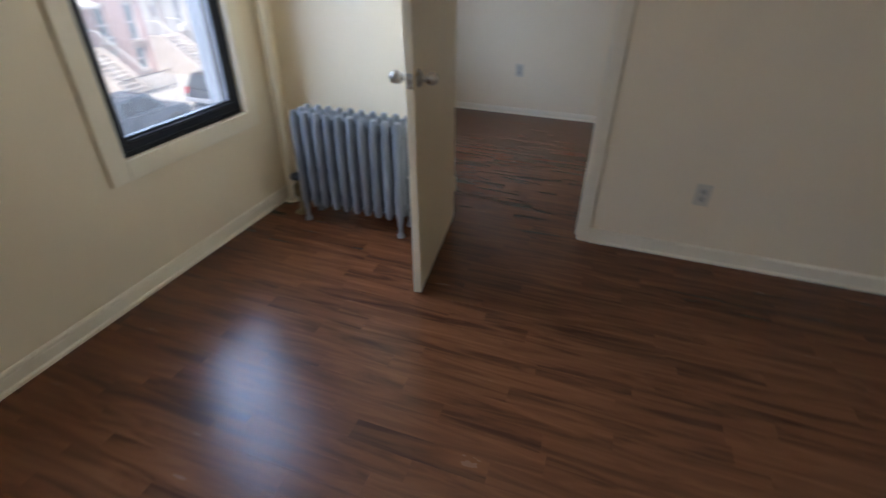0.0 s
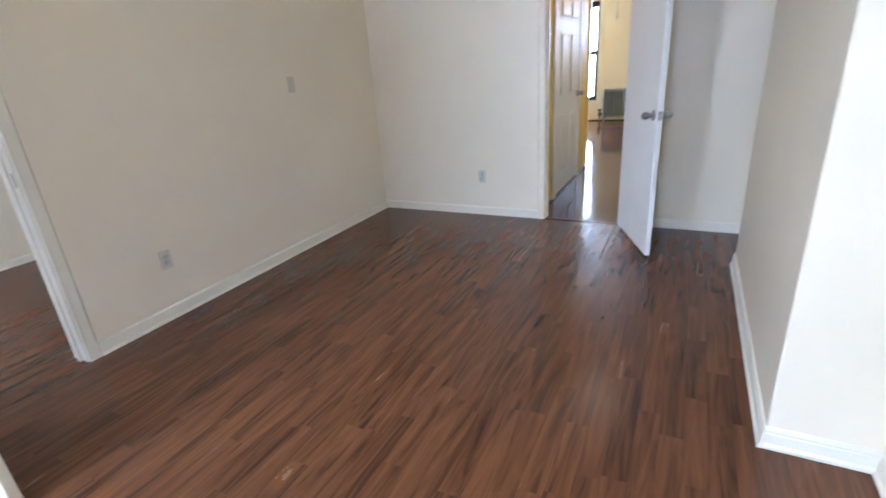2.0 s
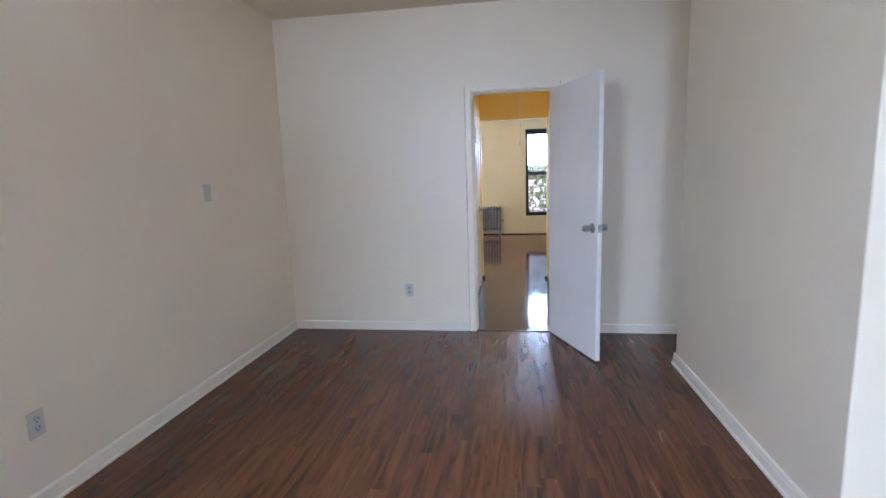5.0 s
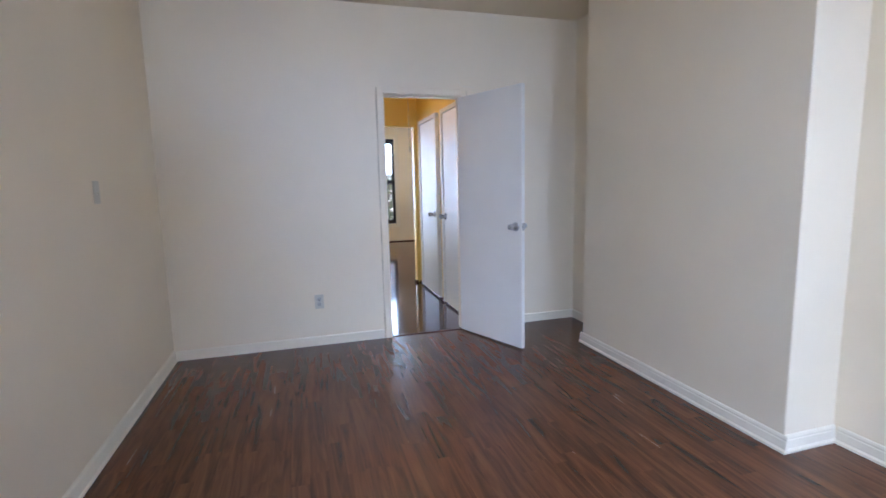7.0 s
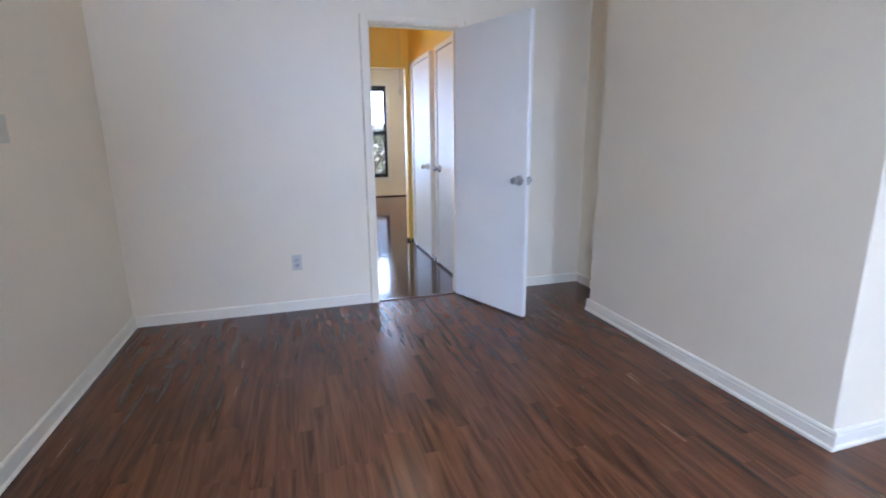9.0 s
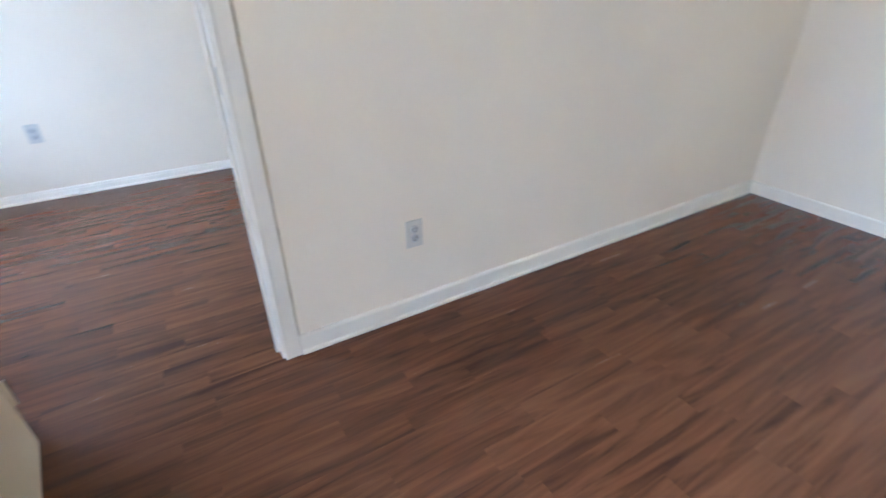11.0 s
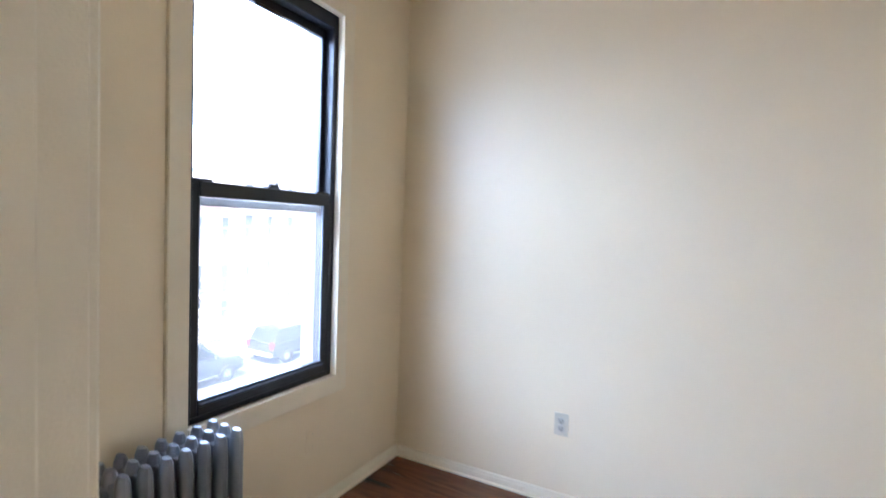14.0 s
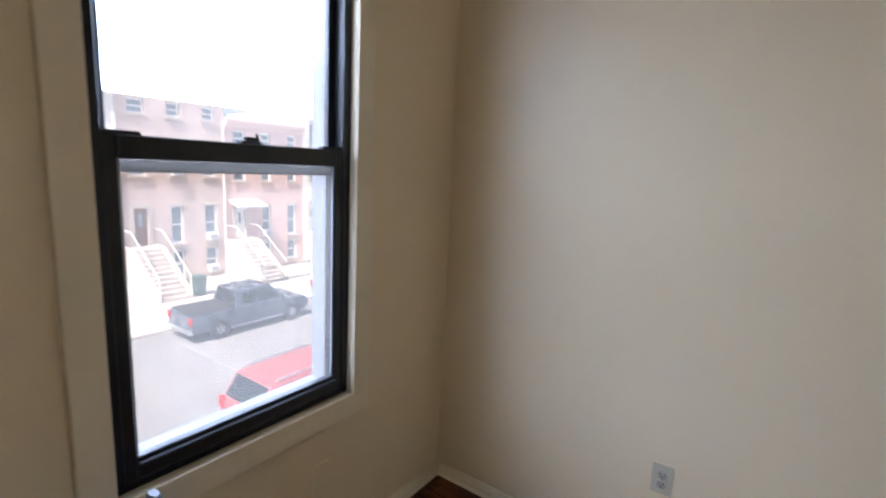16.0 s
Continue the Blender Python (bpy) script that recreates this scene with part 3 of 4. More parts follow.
        part("floor_flange", bm, BRASS, ob, smooth=True)
    return ob


radiator("radiator", "silver painted cast-iron column radiator against the wall", 10, 0.0675, 0.20, 0.665, pose(0.300, -0.27, 0))
radiator("radiator", "silver painted cast-iron radiator under the window", 7, 0.062, 0.19, 0.685, pose(0.14, 0.605, 0, 0, 0, 90), valve=False)
radiator("radiator", "old grey cast-iron radiator against the far wall", 10, 0.064, 0.2, 0.66, pose(LX - 0.17, -1.14, 0, 0, 0, -90))

riser = bmesh.new()
pipe(riser, [(0.05, -0.145, 0), (0.05, -0.145, CA)], 0.022, 14)
riser_ob = thing("riser_pipe", "white painted steam riser pipe in the corner", "pipe")
part("tube", riser, TRIM, riser_ob, smooth=True)
riser = bmesh.new()
lathe(riser, [(0.048, 0.0), (0.046, 0.006), (0.024, 0.012)], Matrix.Translation((0.05, -0.145, 0)), 18)
part("floor_flange", riser, TRIM, riser_ob, smooth=True)


# ---- outlets and switches ----
def wall_plate(name, label, category, m, kind):
    """A plate in the xz plane facing -y."""
    ob = thing(name, label, category, m, group="wall plates")
    part("plate", boxes((-0.036, 0.036, -0.0055, 0, -0.058, 0.058), bevel=0.003, segments=2), WALL if kind == "blank" else PLASTIC, ob)
    if kind == "outlet":
        for z in (0.0195, -0.0195):
            bm = bmesh.new()
            lathe(bm, [(0.0172, 0), (0.0172, 0.0025), (0.0165, 0.003)], Matrix.Translation((0, -0.005, z)) @ pose(0, 0, 0, 90), 18)
            face = part("socket", bm, SOCKET, ob, smooth=True)
            part("slots", boxes((-0.0086, -0.0058, -0.0088, -0.0078, z - 0.001, z + 0.008), (0.0058, 0.0086, -0.0088, -0.0078, z + 0.0, z + 0.008), (-0.0026, 0.0026, -0.0088, -0.0078, z - 0.0105, z - 0.0055)), SLOT, face)
        bm = bmesh.new()
        lathe(bm, [(0.0035, 0), (0.003, 0.001)], Matrix.Translation((0, -0.0055, 0)) @ pose(0, 0, 0, 90), 10)
        part("screw", bm, STEEL, ob)
    elif kind == "switch":
        part("toggle_collar", boxes((-0.0055, 0.0055, -0.0068, -0.005, -0.012, 0.012), bevel=0.0006), PLASTIC, ob)
        bm = boxes((-0.0042, 0.0042, -0.018, -0.006, -0.0045, 0.0045), bevel=0.001)
        bmesh.ops.transform(bm, matrix=pose(0, 0, 0, 25), verts=bm.verts)
        part("toggle", bm, PLASTIC, ob)
    if kind != "outlet":
        for z in (0.030, -0.030):
            bm = bmesh.new()
            lathe(bm, [(0.0035, 0), (0.003, 0.001)], Matrix.Translation((0, -0.0055, z)) @ pose(0, 0, 0, 90), 10)
            part("screw", bm, PLASTIC, ob)
    return ob


wall_plate("outlet", "white duplex outlet low on the partition wall", "outlet", pose(2.420, 0, 0.373), "outlet")
wall_plate("outlet", "white duplex outlet low beside the hall doorway", "outlet", pose(L, -1.093, 0.368, 0, 0, -90), "outlet")
wall_plate("outlet", "white duplex outlet low on the small room's wall", "outlet", pose(1.006, BW, 0.419), "outlet")
wall_plate("light_switch", "white toggle light switch on the partition wall", "light switch", pose(3.742, 0, 1.298), "switch")
wall_plate("blank_plate", "blank painted cover plate under the window", "wall plate", pose(0, 1.563, 0.368, 0, 0, 90), "blank")

# ---- hall ----
def closet_door(x0, x1, knob_x, name, label):
    ob = thing(name, label, "door", group="closet doors")
    part("leaf", boxes((x0 + 0.004, x1 - 0.004, HY0 + 0.002, HY0 + 0.034, 0.02, 2.02), bevel=0.002), HALLDOOR, ob)
    part("casing", boxes((x0 - 0.05, x0, HY0, HY0 + 0.045, 0.02, 2.07), (x1, x1 + 0.05, HY0, HY0 + 0.045, 0.02, 2.07), (x0, x1, HY0, HY0 + 0.045, 2.025, 2.07), bevel=0.003), HALLDOOR, ob)
    for prof in (ROSE, KNOB):
        bm = bmesh.new()
        lathe(bm, prof, Matrix.Translation((knob_x, HY0 + 0.034, 0.96)) @ pose(0, 0, 0, -90), 20)
        part("knob" if prof is KNOB else "knob_rose", bm, STEEL, ob, smooth=True)


closet_door(5.05, 5.80, 5.73, "closet_door", "plain cream flush closet door, closed")
closet_door(6.08, 6.76, 6.16, "closet_door", "plain cream flush closet door, closed, at the hall's end")

door6 = thing("panel_door", "cream six-panel door in the hall, closed", "door")
X0, X1, YF = 5.55, 6.53, HY1
part("casing", boxes((X0 - 0.12, X0, YF - 0.018, YF, 0, 2.12), (X1, X1 + 0.09, YF - 0.018, YF, 0, 2.12), (X0, X1, YF - 0.018, YF, 2.03, 2.12), bevel=0.003), HALLDOOR, door6)
leaf = part("leaf", boxes((X0 + 0.003, X1 - 0.003, YF - 0.010, YF, 0.03, 2.028), bevel=0.002), HALLDOOR, door6)
for px in (X0 + 0.11, X0 + 0.53):
    for z0, z1 in ((0.22, 0.82), (0.98, 1.58), (1.68, 1.90)):
        part("panel_moulding", boxes((px, px + 0.34, YF - 0.013, YF - 0.0095, z0, z1), bevel=0.002), HALLDOOR, leaf)
        part("panel", boxes((px + 0.03, px + 0.31, YF - 0.022, YF - 0.012, z0 + 0.03, z1 - 0.03), bevel=0.009), HALLDOOR, leaf)
for prof in (ROSE, KNOB):
    bm = bmesh.new()
    lathe(bm, prof, Matrix.Translation((X1 - 0.06, YF - 0.010, 0.96)) @ pose(0, 0, 0, 90), 20)
    part("knob" if prof is KNOB else "knob_rose", bm, STEEL, door6, smooth=True)

# unseen lamp, inferred from the pull chain; bulb strength raised to brighten the hall
lamp = thing("hall_ceiling_light", "unseen small white ceiling lamp holder with a lit bulb", "ceiling light")
bm = bmesh.new()
lathe(bm, [(0.06, CA), (0.058, CA - 0.02), (0.035, CA - 0.04), (0.022, CA - 0.05)], Matrix.Translation((5.75, -2.07, 0)), 18)
part("lamp_holder", bm, PLASTIC, lamp, smooth=True)
BULB, bn, bl, bb = mat("lit_bulb", 0.4)
bb.inputs["Emission Color"].default_value, bb.inputs["Emission Strength"].default_value = (1.0, 0.86, 0.66, 1), 46.0
bm = bmesh.new()
lathe(bm, [(0.013, CA - 0.05), (0.018, CA - 0.075), (0.030, CA - 0.105), (0.029, CA - 0.125), (0.018, CA - 0.145), (0.005, CA - 0.15)], Matrix.Translation((5.75, -2.07, 0)), 16)
part("bulb", bm, BULB, lamp, "warm lit bulb", smooth=True)

chain = thing("pull_chain", "thin pull chain hanging from the hall ceiling", "pull chain")
bm = bmesh.new()
pipe(bm, [(5.75, -2.09, CA - 0.035), (5.75, -2.09, 1.66)], 0.002, 6)
part("chain", bm, STEEL, chain)
bm = bmesh.new()
lathe(bm, [(0.003, 1.70), (0.010, 1.68), (0.011, 1.645), (0.006, 1.63)], Matrix.Translation((5.75, -2.09, 0)), 12)
part("pull_knob", bm, PLASTIC, chain, smooth=True)
wire = bmesh.new()
pipe(wire, [(L - 0.004, -2.33, 2.16), (L - 0.010, -2.335, 2.13), (L - 0.014, -2.35, 2.112), (L - 0.010, -2.39, 2.108), (L - 0.008, -2.43, 2.112), (L - 0.003, -2.46, 2.105)], 0.0032, 8)
tagged(new("loose_wire", mesh(wire, TRIM, True)), "short loose painted wire on the wall above the hall door", "wire")

for x, y in ((7.035, -2.425), (7.035, -1.618), (5.94, -2.47)):
    structure("plinth_block", boxes((x - 0.022, x + 0.022, y - 0.018, y + 0.018, 0, 0.035), bevel=0.003), DARKTRIM, "dark wood plinth block at a hall jamb", "trim")

# ---- floor boards ----
def strips(parent, name, x0, x1, y0, y1, width, lengths, material, near, gap=0.0001, thick=0.006, cap=300):
    """Rows of staggered strips along x; those in the near box are pieces of their own, the rest one mesh."""
    rnd = random.Random(name + str(x0))
    shared, bm, count = {}, bmesh.new(), 0
    y = y0
    while y < y1 - 0.004:
        w = min(width, y1 - y)
        x = x0 - rnd.random() * lengths[-1]
        while x < x1:
            n = rnd.choice(lengths)
            a, b = max(x, x0), min(x + n, x1)
            x += n
            if b - a < 0.01:
                continue
            la, lb = b - a - gap, w - gap
            inside = near[0] < (a + b) / 2 < near[1] and near[2] < y < near[3]
            if inside and count < cap:
                count += 1
                key = (round(la, 3), round(lb, 3))
                if key not in shared:
                    pb = bmesh.new()
                    strip_solid(pb, -la / 2, la / 2, -lb / 2, lb / 2, thick)
                    shared[key] = mesh(pb, material)
                ob = new("floor_strip", shared[key])
                ob.parent = parent
                ob.location = ((a + b) / 2, y + w / 2, 0)
            else:
                strip_solid(bm, a + gap / 2, b - gap / 2, y + gap / 2, y + w - gap / 2, thick)
        y += w
    if bm.verts:
        rest = part("floor_strips", bm, material, parent)
        tagged(rest, kind="stuff")


def strip_solid(bm, x0, x1, y0, y1, t, e=0.00006):
    lo = [bm.verts.new(p) for p in ((x0, y0, -t), (x1, y0, -t), (x1, y1, -t), (x0, y1, -t))]
    up = [bm.verts.new(p) for p in ((x0, y0, -e), (x1, y0, -e), (x1, y1, -e), (x0, y1, -e))]
    top = [bm.verts.new(p) for p in ((x0 + e, y0 + e, 0), (x1 - e, y0 + e, 0), (x1 - e, y1 - e, 0), (x0 + e, y1 - e, 0))]
    for a, b in ((lo, up), (up, top)):
        for i in range(4):
            bm.faces.new((a[i], a[(i + 1) % 4], b[(i + 1) % 4], b[i]))
    bm.faces.new(top)


floor_a = thing("floor", "red-brown wood-look laminate strip floor", "floor", kind="structure")
strips(floor_a, "a", 0, L - 0.012, S, 0.0, 0.083, (0.36, 0.48, 0.60, 0.76), FLOOR, (1.0, 3.4, -2.75, -0.0))
floor_b = thing("floor_small_room", "red-brown wood-look laminate strip floor of the small room", "floor", kind="structure")
strips(floor_b, "b", 0, BE, 0.0, BW, 0.083, (0.36, 0.48, 0.60, 0.76), FLOOR, (0.3, 2.2, 0.0, 2.2))
strips(floor_hall, "h", L + 0.05, LX, -4.6, 0.6, 0.09, (0.9, 1.2), FLOORH, (4.8, 8.2, -2.6, -1.5))


# ---- outside ----
GZ, FX = -5.6, -25.5
NEAR, FAR = -7.7, -18.2  # kerbs
ASPHALT = paint("asphalt", (0.20, 0.198, 0.195), 0.9, 0.12, 0.02, 0.5)
CONCRETE = paint("pavement_concrete", (0.45, 0.43, 0.40), 0.8, 0.12, 0.1, 1.2)
BROWNSTONE = paint("pale_brownstone", (0.50, 0.40, 0.36), 0.8, 0.12, 0.1, 0.9, dirt=0.2)
PINK = paint("pink_stucco", (0.58, 0.42, 0.38), 0.8, 0.1, 0.1, 0.9)
WHITEWALL = paint("white_facade", (0.70, 0.68, 0.64), 0.75, 0.08, 0.1, 0.8, dirt=0.1)
STONE = paint("stoop_stone", (0.46, 0.41, 0.36), 0.8, 0.12, 0.1, 2.0, dirt=0.15)
DARKPANE = paint("far_window_pane", (0.22, 0.27, 0.31), 0.08, 0.3, 0.01, 0.6)
WHITEPAINT = paint("white_outdoor_paint", (0.72, 0.71, 0.68), 0.5, 0.06, 0.02, 3.0)
BROWNDOOR = paint("brown_door_paint", (0.16, 0.08, 0.05), 0.4, 0.15, 0.02, 3.0)
IRON = paint("black_iron", (0.03, 0.03, 0.032), 0.5, 0.2, 0.05, 9.0)
BINGREEN = paint("dark_green_plastic", (0.06, 0.10, 0.09), 0.5, 0.1, 0.02, 5.0)
TRUCKPAINT = paint("slate_blue_car_paint", (0.062, 0.078, 0.10), 0.28, 0.06, 0.0, 2.0)
REDPAINT = paint("red_car_paint", (0.30, 0.085, 0.085), 0.3, 0.06, 0.0, 2.0)
BLACKPAINT = paint("black_car_paint", (0.018, 0.020, 0.026), 0.22, 0.1, 0.0, 2.0)
CARGLASS = paint("tinted_car_glass", (0.02, 0.025, 0.03), 0.06, 0.1, 0.0, 2.0)
RUBBER = paint("tyre_rubber", (0.025, 0.025, 0.026), 0.8, 0.1, 0.05, 20.0)
ALLOY = paint("alloy_rim", (0.55, 0.56, 0.58), 0.3, 0.08, 0.01, 9.0, metal=0.9)
REDLENS = paint("red_lamp_lens", (0.45, 0.02, 0.02), 0.2, 0.1, 0.0, 9.0)
LEAF = paint("leaves", (0.10, 0.14, 0.05), 0.6, 0.35, 0.05, 3.0)
BARK = paint("bark", (0.12, 0.09, 0.06), 0.9, 0.2, 0.3, 6.0)

structure("ground", boxes((-600, 600, -600, 600, GZ - 0.6, GZ - 0.16)), CONCRETE, "ground reaching the horizon", "ground")
structure("road", boxes((FAR, NEAR, -300, 300, GZ - 0.16, GZ)), ASPHALT, "sunlit pale grey asphalt street", "road")
structure("pavement_far", boxes((-24.0 - 6, FAR, -300, 300, GZ - 0.16, GZ + 0.15), bevel=0.02), CONCRETE, "pale concrete pavement with a kerb", "pavement")
structure("pavement_near", boxes((NEAR, -0.24, -300, 300, GZ - 0.16, GZ + 0.15), bevel=0.02), CONCRETE, "pale concrete pavement under the house", "pavement")
# unseen bulk of the own building, added to keep sun out of the rooms
own = bmesh.new()
box(own, -0.23, LX + 0.3, S - 6.0, BW + 6.0, GZ - 0.3, -0.26)
box(own, -0.23, LX + 0.3, S - 6.0, S - 0.21, -0.2, CB + 1.2)
box(own, -0.23, LX + 0.3, BW + 0.16, BW + 6.0, -0.2, CB + 1.2)
structure("own_building", own, BROWNSTONE, "unseen brownstone walls of the building that holds the rooms, blocking the sun", "building")
roof = boxes((-0.5, LX + 0.3, S - 6.0, BW + 6.0, CB + 1.21, CB + 1.5))
structure("own_roof", roof, STONE, "unseen flat roof over the rooms, added to block the sun", "roof")
shut = boxes((BE + TP + 0.005, L + TP, TP + 0.005, BW + 0.15, -0.2, CB + 0.2))
structure("closed_rooms", shut, WALL, "plain walls closing the unseen rooms", "wall")


def grid_wall(bm, y0, y1, z0, z1, x0, x1, rows):
    """A facade with openings; rows are (bottom, top, ((left, right), ...)) from the ground up."""
    z = z0
    for a, b, holes in rows:
        box(bm, x0, x1, y0, y1, z, a)
        at = y0
        for p, q in holes:
            box(bm, x0, x1, at, p, a, b)
            at = q
        box(bm, x0, x1, at, y1, a, b)
        z = b
    box(bm, x0, x1, y0, y1, z, z1)


def row_house(y0, top, wall, label, rows, door, rise, cornice, ac=()):
    """One terrace house; the door is (column, row) of its opening."""
    y1 = y0 + 5.5
    ob = thing("row_house", label, "house", pose(FX, y0, GZ), group="row houses across the street")
    bm = bmesh.new()
    rel = [(a - GZ, b - GZ, [(p - y0, q - y0) for p, q in h]) for a, b, h in rows]
    grid_wall(bm, 0.003, 5.497, 0, top - GZ, -0.35, 0, rel)
    box(bm, -9, -0.351, 0.003, 5.497, 0, top - GZ - 0.3)
    part("wall", bm, wall, ob)
    bm = bmesh.new()
    if cornice:
        sweep(bm, [(0, -0.55), (0.06, -0.55), (0.10, -0.35), (0.30, -0.12), (0.34, 0.0), (0.34, 0.10), (0, 0.14)], (0, 0.01, top - GZ), (0, 5.49, top - GZ))
        part("cornice", bm, wall, ob)
    else:
        sweep(bm, [(-0.36, 0), (0.06, 0), (0.06, 0.12), (-0.36, 0.12)], (0, 0.01, top - GZ), (0, 5.49, top - GZ))
        part("coping", bm, STONE, ob)
    for r, (a, b, holes) in enumerate(rel):
        for c, (p, q) in enumerate(holes):
            if (c, r) == door:
                d = part("door", boxes((-0.20, -0.14, p + 0.05, q - 0.05, a, b - 0.05), bevel=0.01), BROWNDOOR if wall is BROWNSTONE else WHITEPAINT, ob)
                part("door_pane", boxes((-0.139, -0.132, (p + q) / 2 - 0.09, (p + q) / 2 + 0.09, b - 1.0, b - 0.35)), DARKPANE, d)
                part("door_surround", boxes((-0.14, 0.05, p - 0.10, p + 0.05, a, b + 0.12), (-0.14, 0.05, q - 0.05, q + 0.10, a, b + 0.12), (-0.14, 0.07, p + 0.05, q - 0.05, b - 0.05, b + 0.12)), STONE, ob)
                if wall is PINK:
                    bm = bmesh.new()
                    sweep(bm, [(0, 0), (1.0, -0.28), (1.0, -0.42), (0.0, -0.12)], (0.02, p - 0.35, b + 0.45), (0.02, q + 0.75, b + 0.45))
                    part("awning", bm, WHITEPAINT, ob, "white sloping door awning")
                continue
            w = part("window", boxes((-0.22, -0.10, p, p + 0.06, a, b), (-0.22, -0.10, q - 0.06, q, a, b), (-0.22, -0.10, p + 0.06, q - 0.06, b - 0.06, b), (-0.22, -0.10, p + 0.06, q - 0.06, a, a + 0.06), (-0.20, -0.12, p + 0.06, q - 0.06, (a + b) / 2 - 0.03, (a + b) / 2 + 0.03)), WHITEPAINT, ob)
            part("pane", boxes((-0.18, -0.165, p + 0.05, q - 0.05, a + 0.05, b - 0.05)), DARKPANE, w)
            part("sill", boxes((-0.05, 0.12, p - 0.10, q + 0.10, a - 0.14, a), bevel=0.01), STONE, w)
            part("lintel", boxes((-0.05, 0.06, p - 0.10, q + 0.10, b, b + 0.16), bevel=0.01), STONE, w)
            if (c, r) in ac:
                u = part("air_conditioner", boxes((-0.15, 0.28, p + 0.06, q - 0.06, a + 0.04, a + 0.42), bevel=0.02), WHITEPAINT, w, "white window air conditioner")
                part("grille", boxes((0.281, 0.287, p + 0.12, q - 0.12, a + 0.10, a + 0.36)), GASKET, u)
    return ob


def column(y0, *offs):
    return [(y0 + a, y0 + b) for a, b in offs]


def stoop(y0, y1, steps, rise, run, label, rails=True):
    """Stone stairs from the pavement up to a parlour door."""
    ob = thing("stoop", label, "stairs", pose(FX, y0, GZ + 0.15), group="stoops across the street")
    w, h = y1 - y0, steps * rise
    for k in range(steps):
        z = h - k * rise
        a = 1.0 + k * run
        part("step", boxes((0.06 if k == 0 else a - run, a + 0.03, 0.22, w - 0.22, z - rise + 0.004 if k else 0, z), bevel=0.012), STONE, ob)
    top = 1.0 + (steps - 1) * run
    for e in (0.0, w - 0.2):
        bm = bmesh.new()
        sweep(bm, [(0.06, 0), (top, 0), (top, rise + 0.08), (1.0, h + 0.08), (0.06, h + 0.08)], (0, e, 0), (0, e + 0.2, 0))
        part("cheek_wall", bm, STONE, ob)
        if rails:
            bm = bmesh.new()
            pipe(bm, [(0.1, e + 0.1, h + 0.9), (1.0, e + 0.1, h + 0.9), (top, e + 0.1, rise + 0.95), (top + 0.05, e + 0.1, 0.1)], 0.03, 8)
            rail = part("handrail", bm, WHITEPAINT, ob)
            for k in range(0, steps, 2):
                x = 1.0 + k * run
                bm = bmesh.new()
                z = h - k * rise
                pipe(bm, [(x, e + 0.1, z), (x, e + 0.1, z + 0.9)], 0.012, 6)
                part("baluster", bm, WHITEPAINT, rail)
    return ob


# parlour, second and top storeys
def storeys(y0, cols, rows):
    return [(a, b, column(y0, *cols)) for a, b in rows]


C1 = ((0.55, 1.32), (2.42, 3.05), (4.28, 4.95))
for k, (y0, top, wall, label, rows, corn) in enumerate((
    (4.85, 4.4, WHITEWALL, "white painted row house across the street", ((-5.0, -3.75), (-3.33, -1.35), (0.25, 1.75), (2.5, 3.7)), True),
    (10.35, 4.55, BROWNSTONE, "pale brownstone row house with a flat parapet", ((-5.2, -3.75), (-3.33, -1.30), (0.30, 1.85), (3.37, 4.07)), False),
    (15.85, 3.50, PINK, "pink stucco row house with white trim", ((-5.1, -3.85), (-3.45, -1.50), (0.05, 1.55), (2.10, 2.95)), True),
    (21.35, 4.9, WHITEWALL, "white painted row house across the street", ((-5.1, -3.85), (-3.40, -1.40), (0.15, 1.75), (2.4, 3.9)), True),
    (26.85, 3.9, BROWNSTONE, "pale brownstone row house with a cornice", ((-5.1, -3.85), (-3.40, -1.40), (0.10, 1.65), (2.2, 3.1)), True),
    (32.35, 4.6, PINK, "pink stucco row house across the street", ((-5.1, -3.85), (-3.40, -1.40), (0.10, 1.65), (2.4, 3.6)), True),
)):
    row_house(y0, top, wall, label, storeys(y0, C1, rows), (0, 1), 0, corn, ((2, 1), (1, 2), (2, 0)) if wall is BROWNSTONE else ((1, 1),))
    n = 11
    low = rows[1][0]
    stoop(y0 - 0.05, y0 + 1.60, n, (low - GZ - 0.15) / n, 0.27, "pale stone stoop with white railings")


# ---- street things ----
def wheel(parent, x, y, r, side):
    """A wheel in the yz plane of the car, outer face towards side along x."""
    m = Matrix.Translation((x, y, r)) @ pose(0, 0, 0, 0, 90 * side, 0)
    bm = bmesh.new()
    lathe(bm, [(r * 0.62, -0.11), (r * 0.93, -0.12), (r, -0.08), (r, 0.08), (r * 0.93, 0.12), (r * 0.62, 0.11)], m, 24)
    w = part("wheel", bm, RUBBER, parent, smooth=True)
    bm = bmesh.new()
    lathe(bm, [(r * 0.61, 0.0), (r * 0.61, 0.115), (r * 0.55, 0.118), (r * 0.50, 0.08), (r * 0.2, 0.07)], m, 24)
    rim = part("rim", bm, SLOT, w, smooth=True)
    for k in range(6):
        bm = boxes((r * 0.10, r * 0.56, -0.035, 0.035, 0.075, 0.112), bevel=0.006)
        bmesh.ops.transform(bm, matrix=m @ pose(0, 0, 0, 0, 0, 60 * k), verts=bm.verts)
        part("spoke", bm, ALLOY, w)


